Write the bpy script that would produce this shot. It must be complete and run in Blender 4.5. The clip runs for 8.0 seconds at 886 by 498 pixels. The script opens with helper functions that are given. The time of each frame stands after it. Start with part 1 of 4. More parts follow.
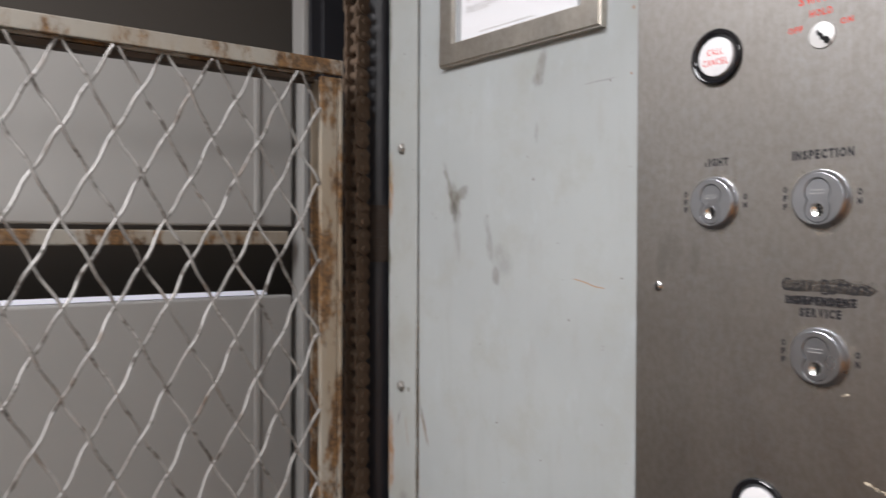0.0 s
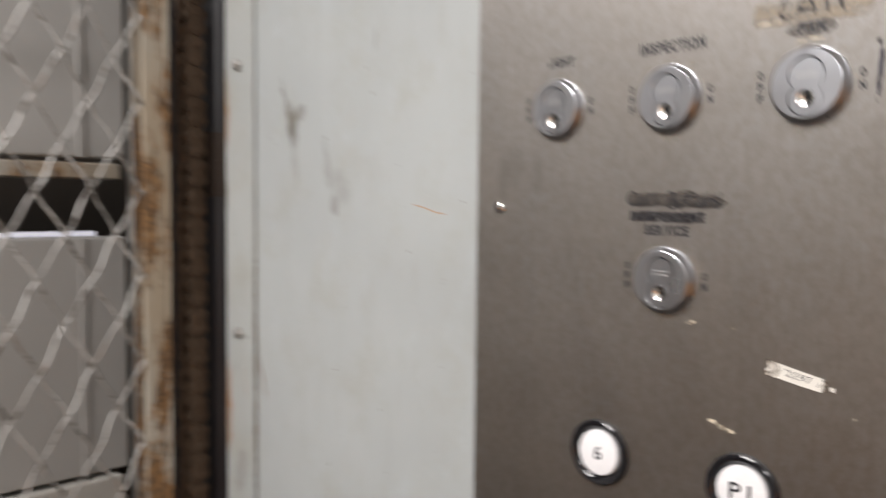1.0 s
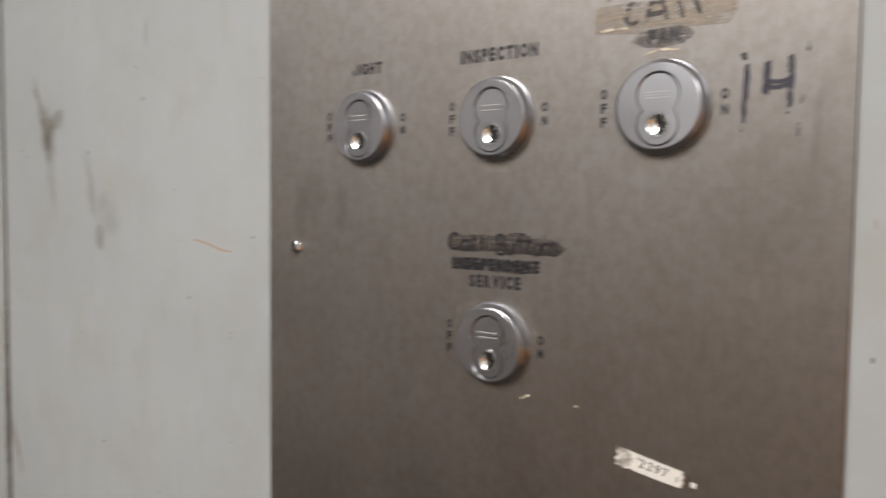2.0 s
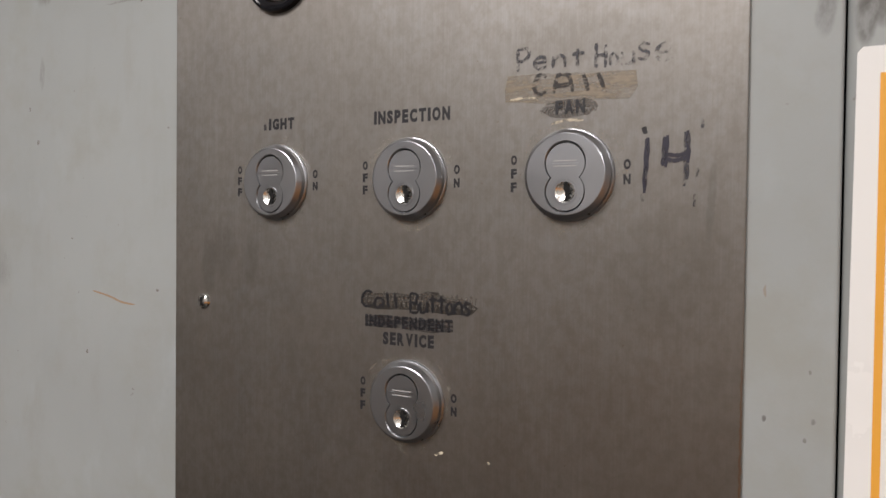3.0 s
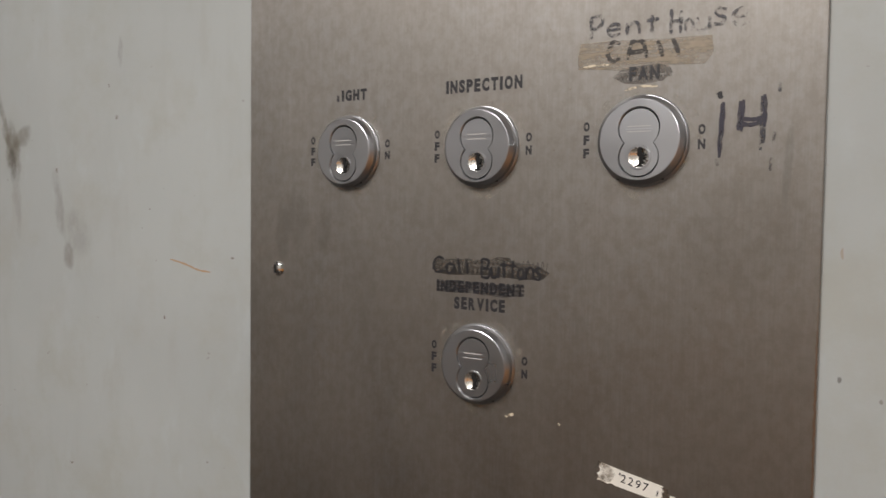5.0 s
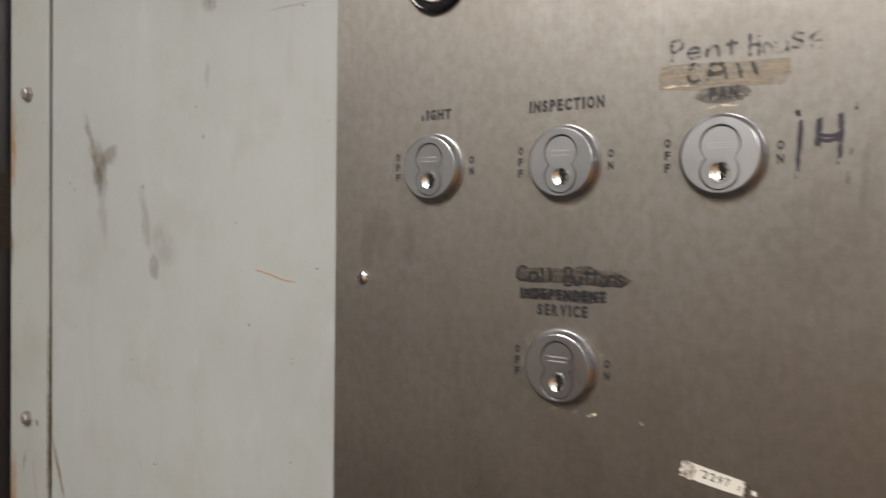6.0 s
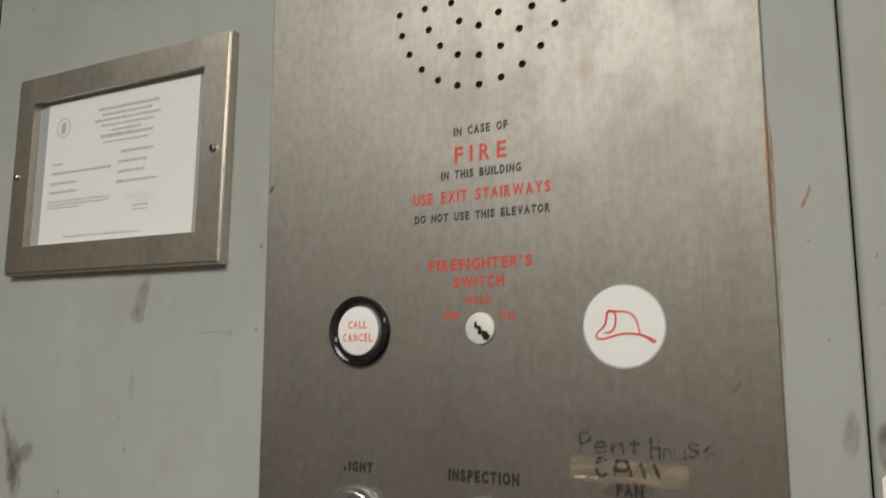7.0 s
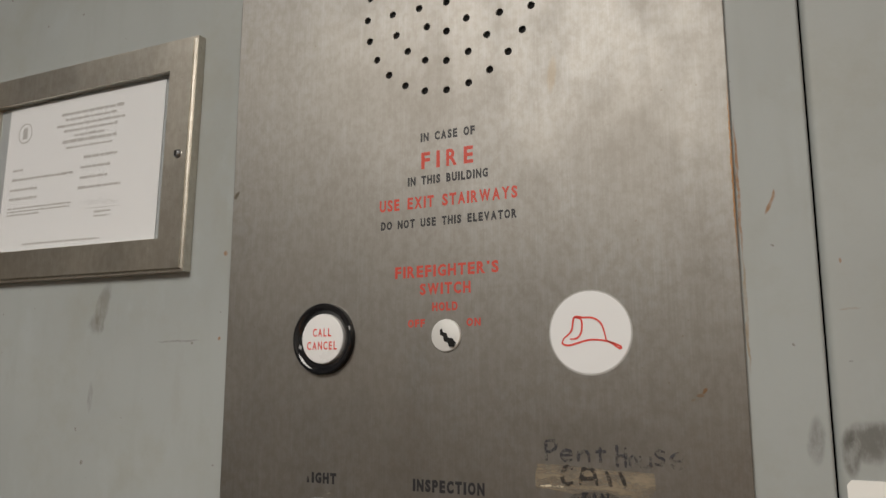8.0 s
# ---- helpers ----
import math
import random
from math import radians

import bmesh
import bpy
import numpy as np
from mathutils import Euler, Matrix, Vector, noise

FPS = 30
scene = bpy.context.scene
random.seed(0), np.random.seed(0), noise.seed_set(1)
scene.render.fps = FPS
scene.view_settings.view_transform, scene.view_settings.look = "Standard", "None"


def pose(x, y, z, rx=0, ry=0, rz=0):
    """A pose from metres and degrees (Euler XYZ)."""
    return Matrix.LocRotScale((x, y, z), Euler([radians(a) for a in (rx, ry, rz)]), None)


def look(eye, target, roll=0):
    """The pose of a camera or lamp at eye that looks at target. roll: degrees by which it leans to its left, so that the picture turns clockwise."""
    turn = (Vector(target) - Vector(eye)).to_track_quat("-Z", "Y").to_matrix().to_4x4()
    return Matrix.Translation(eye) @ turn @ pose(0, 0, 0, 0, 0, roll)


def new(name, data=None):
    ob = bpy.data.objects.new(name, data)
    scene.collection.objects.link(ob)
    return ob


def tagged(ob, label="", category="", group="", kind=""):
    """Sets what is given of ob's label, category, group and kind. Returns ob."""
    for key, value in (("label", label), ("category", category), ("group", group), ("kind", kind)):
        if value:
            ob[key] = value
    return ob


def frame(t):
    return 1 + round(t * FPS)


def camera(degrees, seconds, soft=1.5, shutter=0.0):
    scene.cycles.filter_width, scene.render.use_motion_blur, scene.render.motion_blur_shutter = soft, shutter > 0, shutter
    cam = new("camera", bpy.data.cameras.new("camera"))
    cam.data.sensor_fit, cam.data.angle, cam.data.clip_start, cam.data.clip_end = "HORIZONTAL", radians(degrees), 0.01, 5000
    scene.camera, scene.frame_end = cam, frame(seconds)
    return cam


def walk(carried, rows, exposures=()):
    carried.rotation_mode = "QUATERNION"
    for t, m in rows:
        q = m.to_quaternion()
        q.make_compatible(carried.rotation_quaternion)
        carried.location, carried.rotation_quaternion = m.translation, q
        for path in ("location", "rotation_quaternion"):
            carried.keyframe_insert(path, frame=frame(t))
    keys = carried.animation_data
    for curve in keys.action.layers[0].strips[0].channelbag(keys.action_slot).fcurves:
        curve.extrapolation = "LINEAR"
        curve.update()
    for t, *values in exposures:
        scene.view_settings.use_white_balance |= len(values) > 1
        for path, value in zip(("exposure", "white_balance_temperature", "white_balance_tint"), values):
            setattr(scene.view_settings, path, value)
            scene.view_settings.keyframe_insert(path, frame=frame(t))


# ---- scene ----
cam = camera(59.6, 8.0, soft=1.4, shutter=0.8)
PATH = [
    (0, (0.254, -0.498, 1.472), (-1.349, 0.697, 1.444), 0.2),
    (0.5, (0.251, -0.469, 1.462), (-1.292, 0.802, 1.402), 0.3),
    (0.8, (0.242, -0.427, 1.444), (-1.266, 0.884, 1.352), 0.3),
    (1, (0.23, -0.397, 1.439), (-1.217, 0.978, 1.317), 0.6),
    (1.2, (0.217, -0.354, 1.432), (-1.183, 1.066, 1.291), 0.4),
    (1.5, (0.195, -0.328, 1.444), (-1.112, 1.178, 1.298), 0.4),
    (1.8, (0.182, -0.307, 1.46), (-1.042, 1.27, 1.34), 0.4),
    (2, (0.182, -0.304, 1.458), (-0.967, 1.329, 1.350), 0.55),
    (2.2, (0.181, -0.303, 1.462), (-0.899, 1.377, 1.362), 0.5),
    (3.3, (0.18, -0.31, 1.475), (-0.753, 1.458, 1.437), 0.7),
    (3.5, (0.181, -0.31, 1.465), (-0.773, 1.447, 1.411), 0.6),
    (4, (0.175, -0.314, 1.464), (-0.807, 1.427, 1.391), 0.7),
    (5.5, (0.17, -0.34, 1.466), (-0.886, 1.356, 1.385), 0.7),
    (6, (0.158, -0.361, 1.462), (-0.926, 1.32, 1.422), 0.7),
    (6.1, (0.155, -0.364, 1.474), (-0.94, 1.309, 1.431), 0.6),
    (6.2, (0.154, -0.377, 1.481), (-0.923, 1.308, 1.499), 0.6),
    (6.3, (0.166, -0.37, 1.504), (-0.956, 1.284, 1.566), 0.4),
    (6.4, (0.16, -0.382, 1.532), (-0.883, 1.32, 1.658), 0.2),
    (6.5, (0.164, -0.383, 1.561), (-0.851, 1.333, 1.725), 0.2),
    (6.6, (0.159, -0.388, 1.574), (-0.789, 1.359, 1.795), 0.0),
    (6.8, (0.166, -0.383, 1.59), (-0.769, 1.37, 1.822), -0.1),
    (7, (0.176, -0.374, 1.587), (-0.764, 1.368, 1.875), -0.0),
    (7.5, (0.178, -0.371, 1.585), (-0.712, 1.388, 1.923), -0.3),
    (8, (0.178, -0.366, 1.581), (-0.704, 1.397, 1.917), 0.0),
]
# stops, kelvin and tint of the camera's own exposure and white balance
EXPOSURES = [
    (0, 0.06, 5980, 11),
    (0.5, 0.14, 6250, 12),
    (1, 0.28, 6220, 11),
    (1.5, 0.2, 6270, 11),
    (2, -0.02, 6270, 11),
    (3.5, -0.42, 6320, 12),
    (4, -0.36, 6330, 9.5),
    (5.5, -0.22, 6450, 10),
    (6, -0.12, 6520, 8.5),
    (6.5, -0.36, 6440, 5.5),
    (7, -0.66, 6640, 3.5),
    (8, -0.80, 6620, 6),
]
walk(cam, [(t, look(eye, target, roll)) for t, eye, target, roll in PATH], EXPOSURES)
# ---- world and light ----
world = bpy.data.worlds.new("world")
scene.world = world
world.use_nodes = True
world.node_tree.nodes["Background"].inputs[0].default_value = (0.9, 0.95, 1.0, 1)
world.node_tree.nodes["Background"].inputs[1].default_value = 0.02

CAB_R, CAB_B, CAB_H = 1.45, -1.75, 2.3      # cab: right wall, back wall, ceiling height
GATE_X = -0.552                             # plane of the sliding mesh gate
LAMPS = [(-0.22, -1.10, CAB_H - 0.045, 29), (0.95, -1.10, CAB_H - 0.045, 14)]


def area_lamp(name, m, sx, sy, power, colour):
    data = bpy.data.lights.new(name, "AREA")
    data.shape, data.size, data.size_y, data.energy, data.color = "RECTANGLE", sx, sy, power, colour
    ob = new(name, data)
    ob.matrix_world = m
    return ob


for lx, ly, lz, watts in LAMPS:
    area_lamp("ceiling_panel_light", pose(lx, ly, lz - 0.012), 0.58, 0.80, watts, (1.0, 0.935, 0.885))


# ---- node helpers ----
class Graph:
    def __init__(self, name):
        self.mat = bpy.data.materials.new(name)
        self.mat.use_nodes = True
        self.t = self.mat.node_tree
        self.bsdf = self.t.nodes["Principled BSDF"]
        self.out = self.t.nodes["Material Output"]

    def n(self, kind, ins=None, out=0, **attrs):
        node = self.t.nodes.new(kind)
        for k, v in attrs.items():
            setattr(node, k, v)
        for k, v in (ins or {}).items():
            self.put(node.inputs[k], v)
        return node.outputs[out]

    def put(self, socket, v):
        if isinstance(v, bpy.types.NodeSocket):
            self.t.links.new(v, socket)
        elif isinstance(v, tuple) and len(v) == 3 and socket.type == "RGBA":
            socket.default_value = (*v, 1)
        else:
            socket.default_value = v

    def m(self, op, a, b=0.0, clamp=False):
        return self.n("ShaderNodeMath", {0: a, 1: b}, operation=op, use_clamp=clamp)

    def mix(self, fac, a, b, blend="MIX"):
        return self.n("ShaderNodeMix", {0: fac, 6: a, 7: b}, out=2, data_type="RGBA", blend_type=blend)

    def pos(self):
        return self.n("ShaderNodeNewGeometry")

    def scaled(self, vec, sx, sy, sz):
        return self.n("ShaderNodeVectorMath", {0: vec, 1: (sx, sy, sz)}, operation="MULTIPLY")

    def noise(self, vec, scale, detail=4.0, rough=0.55, out=0):
        return self.n("ShaderNodeTexNoise", {"Vector": vec, "Scale": scale, "Detail": detail, "Roughness": rough}, out=out)

    def ramp(self, v, lo, hi, a=0.0, b=1.0):
        return self.n("ShaderNodeMapRange", {0: v, 1: lo, 2: hi, 3: a, 4: b}, interpolation_type="SMOOTHSTEP")

    def bump(self, height, strength, distance):
        return self.n("ShaderNodeBump", {"Height": height, "Strength": strength, "Distance": distance})

    def set(self, **ins):
        for k, v in ins.items():
            self.put(self.bsdf.inputs[k.replace("_", " ")], v)
        return self

    def wobbled(self, amount, scale):
        """The place, pushed about by noise, as its x and z."""
        p = self.pos()
        colour = self.noise(p, scale, 3.0, out=1)
        off = self.n("ShaderNodeVectorMath", {0: colour, 1: (0.5, 0.5, 0.5)}, operation="SUBTRACT")
        off = self.n("ShaderNodeVectorMath", {0: off, "Scale": amount}, operation="SCALE")
        q = self.n("ShaderNodeVectorMath", {0: p, 1: off}, operation="ADD")
        sep = self.t.nodes.new("ShaderNodeSeparateXYZ")
        self.t.links.new(q, sep.inputs[0])
        return sep.outputs[0], sep.outputs[2]

    def blob(self, xz, cx, cz, rx, rz, lean=0.0, hard=0.15):
        """A soft spot at cx, cz with the half-widths rx, rz; lean: metres sideways per metre up."""
        x, z = xz
        dz = self.m("SUBTRACT", z, cz)
        dx = self.m("SUBTRACT", x, cx)
        if lean:
            dx = self.m("SUBTRACT", dx, self.m("MULTIPLY", dz, lean))
        dx, dz = self.m("DIVIDE", dx, rx), self.m("DIVIDE", dz, rz)
        d = self.m("ADD", self.m("MULTIPLY", dx, dx), self.m("MULTIPLY", dz, dz))
        return self.ramp(d, 1.0, hard)


def plain(name, colour, rough, metal=0.0, vary=0.08, scale=60.0, bump=0.0, coat=0.0):
    g = Graph(name)
    p = g.pos()
    f = g.noise(p, scale, 5.0, 0.65)
    f2 = g.noise(p, scale * 0.12, 2.0)
    dark, light = tuple(c * (1 - vary) for c in colour), tuple(min(1, c * (1 + vary)) for c in colour)
    g.set(Base_Color=g.mix(g.m("ADD", g.m("MULTIPLY", f, 0.6), g.m("MULTIPLY", f2, 0.4)), dark, light), Metallic=metal)
    g.set(Roughness=g.ramp(f, 0.3, 0.7, max(0.02, rough * 0.88), min(1, rough * 1.12)), Coat_Weight=coat)
    if bump:
        g.set(Normal=g.bump(f, bump, 0.0004))
    return g.mat


# ---- materials ----
def painted_sheet(name, colour, stains):
    """Old gloss enamel on sheet steel: roller texture, dirt specks and marks of hands and tools."""
    g = Graph(name)
    p = g.pos()
    cloud = g.noise(p, 5.0, 3.0)
    streak = g.noise(g.scaled(p, 38, 38, 5), 1.0, 4.0, 0.6)
    fine = g.noise(p, 420.0, 3.0)
    col = g.mix(g.ramp(cloud, 0.3, 0.7), tuple(c * 0.93 for c in colour), tuple(c * 1.04 for c in colour))
    col = g.mix(g.ramp(streak, 0.52, 0.8, 0, 0.22), col, tuple(c * k for c, k in zip(colour, (0.74, 0.70, 0.64))))
    patina = g.noise(p, 15.0, 7.0, 0.68)
    col = g.mix(g.ramp(patina, 0.46, 0.72, 0, 0.55), col, tuple(c * k for c, k in zip(colour, (0.86, 0.82, 0.73))))
    chalk = g.noise(g.scaled(p, 1, 1, 0.6), 34.0, 5.0, 0.62)
    col = g.mix(g.ramp(chalk, 0.54, 0.74, 0, 0.45), col, tuple(c * k for c, k in zip(colour, (1.10, 1.13, 1.17))))
    speck = g.ramp(g.noise(p, 150.0, 2.0, 0.5), 0.745, 0.79)
    col = g.mix(g.m("MULTIPLY", speck, 0.75), col, (0.13, 0.10, 0.075))
    worn = g.ramp(g.noise(g.scaled(p, 1, 1, 0.35), 30.0, 5.0, 0.7), 0.56, 0.75, 0, 0.22)
    col = g.mix(worn, col, tuple(c * k for c, k in zip(colour, (0.76, 0.66, 0.56))))
    xz = g.wobbled(0.012, 60.0)
    fine_xz = g.wobbled(0.0022, 160.0)
    grit = g.ramp(g.noise(g.scaled(p, 1, 1, 0.45), 150.0, 4.0, 0.7), 0.33, 0.62)
    for cx, cz, rx, rz, lean, strength, tone in stains:
        mask = g.m("MULTIPLY", g.blob(xz if min(rx, rz) > 0.0045 else fine_xz, cx, cz, rx, rz, lean), strength)
        mask = g.m("MULTIPLY", mask, g.m("ADD", g.m("MULTIPLY", grit, 0.65), 0.35), clamp=True)
        col = g.mix(mask, col, tone)
    g.set(Base_Color=col, Roughness=g.ramp(g.noise(p, 22.0, 4.0), 0.25, 0.75, 0.40, 0.56))
    h = g.m("ADD", g.m("MULTIPLY", fine, 0.35), g.m("MULTIPLY", g.noise(p, 110.0, 2.0), 0.65))
    g.set(Normal=g.bump(h, 0.16, 0.0006), Specular_IOR_Level=0.42)
    return g.mat


SOOT, RUST, TAN, UMBER = (0.050, 0.042, 0.033), (0.27, 0.125, 0.035), (0.26, 0.18, 0.09), (0.095, 0.078, 0.050)
MARKS = [
    (-0.396, 1.508, 0.011, 0.028, -0.10, 0.62, UMBER), (-0.397, 1.500, 0.0055, 0.014, 0.0, 0.65, SOOT), (-0.408, 1.532, 0.0050, 0.028, -0.35, 0.55, UMBER),
    (-0.384, 1.518, 0.013, 0.010, 0.6, 0.50, UMBER), (-0.391, 1.470, 0.006, 0.030, -0.1, 0.22, UMBER),
    (-0.340, 1.470, 0.0065, 0.028, -0.20, 0.32, UMBER), (-0.329, 1.434, 0.007, 0.011, -0.15, 0.50, UMBER),
    (-0.320, 1.450, 0.020, 0.020, -0.2, 0.24, UMBER), (-0.266, 1.630, 0.0065, 0.022, 0.15, 0.42, UMBER),
    (-0.272, 1.620, 0.010, 0.010, 0.0, 0.35, UMBER), (-0.272, 1.570, 0.003, 0.012, 0.0, 0.3, UMBER),
    (-0.4525, 1.266, 0.0030, 0.030, -0.36, 1.0, UMBER), (-0.450, 1.258, 0.0014, 0.020, -0.42, 0.9, RUST),
    (0.169, 1.556, 0.004, 0.012, 0.1, 0.45, SOOT), (0.1505, 1.4535, 0.0007, 0.0028, 0, 0.7, TAN),
    (0.1507, 1.406, 0.0011, 0.0014, 0, 0.9, SOOT), (0.1675, 1.4065, 0.0010, 0.0012, 0, 0.7, SOOT), (0.1662, 1.4245, 0.0008, 0.0010, 0, 0.7, UMBER),
    (0.165, 1.3995, 0.0007, 0.0012, 0, 0.7, UMBER), (0.1575, 1.659, 0.0012, 0.0050, 0.55, 0.9, RUST),
    (0.1590, 1.663, 0.0008, 0.003, 0.3, 0.9, RUST), (-0.159, 1.66, 0.002, 0.002, 0, 0.8, RUST), (-0.161, 1.607, 0.0014, 0.0014, 0, 0.8, RUST), (-0.195, 1.606, 0.022, 0.0009, 0, 0.4, UMBER),
    (0.1447, 1.668, 0.0009, 0.036, 0.0, 1.0, RUST), (0.1448, 1.610, 0.0009, 0.03, 0, 0.8, TAN),
    (-0.4614, 1.33, 0.0008, 0.18, 0, 0.8, TAN), (-0.4614, 1.24, 0.0008, 0.10, 0, 0.8, RUST),
    (-0.4612, 1.70, 0.0010, 0.10, 0, 0.5, UMBER),
]
paint = painted_sheet("grey_blue_enamel", (0.366, 0.390, 0.388), MARKS)
paint_side = painted_sheet("grey_blue_enamel_side", (0.365, 0.385, 0.380), [
    (0.190, 1.556, 0.012, 0.010, 0.2, 0.65, SOOT), (0.1815, 1.551, 0.004, 0.012, 0.0, 0.6, SOOT), (0.215, 1.560, 0.02, 0.006, 0.0, 0.5, SOOT),
    (0.1835, 1.632, 0.0006, 0.0016, 0, 0.7, RUST), (0.1855, 1.611, 0.005, 0.0007, 0, 0.35, TAN), (0.1845, 1.589, 0.0012, 0.0005, 0, 0.6, UMBER)])
paint_jamb = painted_sheet("grey_jamb_enamel", (0.350, 0.368, 0.358), [
    (-0.516, 1.52, 0.006, 0.035, 0.02, 0.8, RUST), (-0.515, 1.55, 0.005, 0.03, 0.0, 0.7, TAN), (-0.518, 1.445, 0.004, 0.02, 0, 0.8, UMBER),
    (-0.515, 1.22, 0.008, 0.06, 0, 0.8, RUST), (-0.478, 1.299, 0.003, 0.004, 0, 0.9, UMBER), (-0.481, 1.25, 0.003, 0.02, -0.2, 0.5, TAN),
    (-0.4632, 1.25, 0.0008, 0.16, 0, 0.8, UMBER), (-0.498, 1.262, 0.002, 0.015, 0.3, 0.5, SOOT), (-0.516, 1.72, 0.004, 0.05, 0, 0.6, UMBER),
    (-0.490, 1.155, 0.015, 0.03, 0.2, 0.4, UMBER)])
paint_cab = painted_sheet("cab_wall_enamel", (0.31, 0.302, 0.28), [])


def brushed(name, colour, rough, marks=True, grain=1.0):
    """Stainless steel with an upright brushed grain, cleaning haze and some rust marks."""
    g = Graph(name)
    p = g.pos()
    fine = g.noise(g.scaled(p, 1100, 1100, 20), 1.0, 3.0, 0.65)
    wide = g.noise(g.scaled(p, 230, 230, 9), 1.0, 4.0, 0.6)
    haze = g.noise(g.scaled(p, 1, 1, 0.7), 30.0, 5.0, 0.6)
    blot = g.noise(p, 9.0, 3.0)
    col = g.mix(g.ramp(fine, 0.25, 0.75), tuple(c * 0.92 for c in colour), tuple(min(1, c * 1.07) for c in colour))
    col = g.mix(g.ramp(wide, 0.35, 0.75, 0, 0.14), col, tuple(c * k for c, k in zip(colour, (0.86, 0.83, 0.78))))
    col = g.mix(g.ramp(blot, 0.35, 0.7, 0, 0.36), col, tuple(c * k for c, k in zip(colour, (0.88, 0.83, 0.76))))
    mott = g.noise(g.scaled(p, 1, 1, 0.75), 190.0, 6.0, 0.72)
    col = g.mix(g.ramp(mott, 0.36, 0.66, 0, 0.75), col, tuple(c * k for c, k in zip(colour, (0.80, 0.76, 0.72))))
    pin = g.ramp(g.noise(p, 330.0, 2.0, 0.5), 0.72, 0.77, 0, 0.45)
    col = g.mix(pin, col, (0.20, 0.15, 0.10))
    col = g.mix(g.ramp(haze, 0.45, 0.75, 0, 0.26), col, tuple(c * k for c, k in zip(colour, (0.78, 0.72, 0.66))))
    scuff = g.ramp(g.noise(g.scaled(p, 1, 1, 0.25), 260.0, 3.0, 0.6), 0.70, 0.80, 0, 0.5)
    col = g.mix(scuff, col, tuple(min(1, c * 1.35) for c in colour))
    rgh = g.m("ADD", g.ramp(haze, 0.3, 0.7, rough * 0.95, rough * 1.08), g.m("MULTIPLY", g.m("SUBTRACT", wide, 0.5), 0.05))
    if marks:
        xz = g.wobbled(0.0016, 320.0)
        for cx, cz, rx, rz, lean, s, tone in [
                (0.1429, 1.675, 0.0006, 0.05, 0.0, 0.8, RUST), (0.1255, 1.5765, 0.0012, 0.0016, 0.6, 0.7, RUST), (0.1235, 1.5745, 0.0020, 0.0010, 0.6, 0.45, RUST), (0.1205, 1.5725, 0.0012, 0.0008, 0.6, 0.35, TAN),
                (0.058, 1.738, 0.003, 0.012, 0.1, 0.3, TAN), (-0.150, 1.696, 0.0022, 0.003, 0.5, 0.85, UMBER),
                (0.1430, 1.39, 0.0005, 0.05, 0.0, 0.45, RUST), (0.115, 1.46, 0.03, 0.03, 0.2, 0.12, UMBER),
                (-0.118, 1.464, 0.011, 0.018, 0.0, 0.13, SOOT), (-0.099, 1.458, 0.007, 0.015, 0.1, 0.12, SOOT), (-0.128, 1.455, 0.006, 0.02, 0.0, 0.15, SOOT),
                (0.075, 1.555, 0.04, 0.012, 0.0, 0.12, UMBER), (0.131, 1.487, 0.002, 0.02, 0.05, 0.18, SOOT)]:
            col = g.mix(g.m("MULTIPLY", g.blob(xz, cx, cz, rx, rz, lean), s), col, tone)
        for cx, cz, rx, rz in [(0.133, 1.631, 0.007, 0.008), (-0.05, 1.365, 0.006, 0.006), (0.03, 1.62, 0.05, 0.02)]:
            rgh = g.m("ADD", rgh, g.m("MULTIPLY", g.blob(xz, cx, cz, rx, rz), 0.04))
    g.set(Base_Color=col, Metallic=1.0, Roughness=rgh, Anisotropic=0.45, Anisotropic_Rotation=0.0)
    tan = g.n("ShaderNodeTangent", direction_type="RADIAL", axis="Z")
    g.set(Tangent=tan)
    h = fine
    g.set(Normal=g.bump(h, 0.045 * grain, 0.0004))
    return g.mat


steel = brushed("brushed_stainless", (0.318, 0.310, 0.297), 0.53)
frame_steel = brushed("brushed_frame_steel", (0.62, 0.595, 0.54), 0.36, False, 1.4)
satin = plain("satin_nickel", (0.425, 0.437, 0.465), 0.30, 1.0, 0.04, 30)
core_metal = plain("core_nickel", (0.345, 0.355, 0.375), 0.36, 1.0, 0.04, 30)
polished = plain("polished_nickel", (0.74, 0.74, 0.74), 0.14, 1.0, 0.04, 200)
bright_bowl = plain("worn_bright_nickel", (0.95, 0.94, 0.90), 0.26, 1.0, 0.03, 900)
fire_face = plain("bright_switch_face", (0.80, 0.80, 0.79), 0.35, 0.35, 0.04, 300)
bolt_metal = plain("zinc_bolt", (0.30, 0.29, 0.27), 0.5, 0.6, 0.2, 300, 0.2)
# near-black solid colour painted for the shade in holes, keyholes, slots and joints
hollow_shade = plain("black_hollow_shade", (0.006, 0.006, 0.006), 0.9)
black_plastic = plain("black_bezel", (0.012, 0.012, 0.014), 0.10, 0.0, 0.1, 80)
white_plastic = plain("white_acrylic", (0.80, 0.80, 0.81), 0.28, 0.0, 0.03, 40)
lens_plastic = plain("milky_lens", (0.82, 0.83, 0.85), 0.22, 0.0, 0.02, 40)
red_fill = plain("red_filled_engraving", (0.56, 0.060, 0.038), 0.5, 0.0, 0.15, 500)
black_fill = plain("black_filled_engraving", (0.018, 0.018, 0.022), 0.5, 0.0, 0.3, 500)
red_print = plain("red_print", (0.72, 0.06, 0.045), 0.4, 0.0, 0.12, 500)
paper = plain("white_paper", (0.78, 0.79, 0.81), 0.85, 0.0, 0.03, 18, 0.05)
print_grey = plain("grey_print", (0.47, 0.465, 0.46), 0.9, 0.0, 0.2, 700)
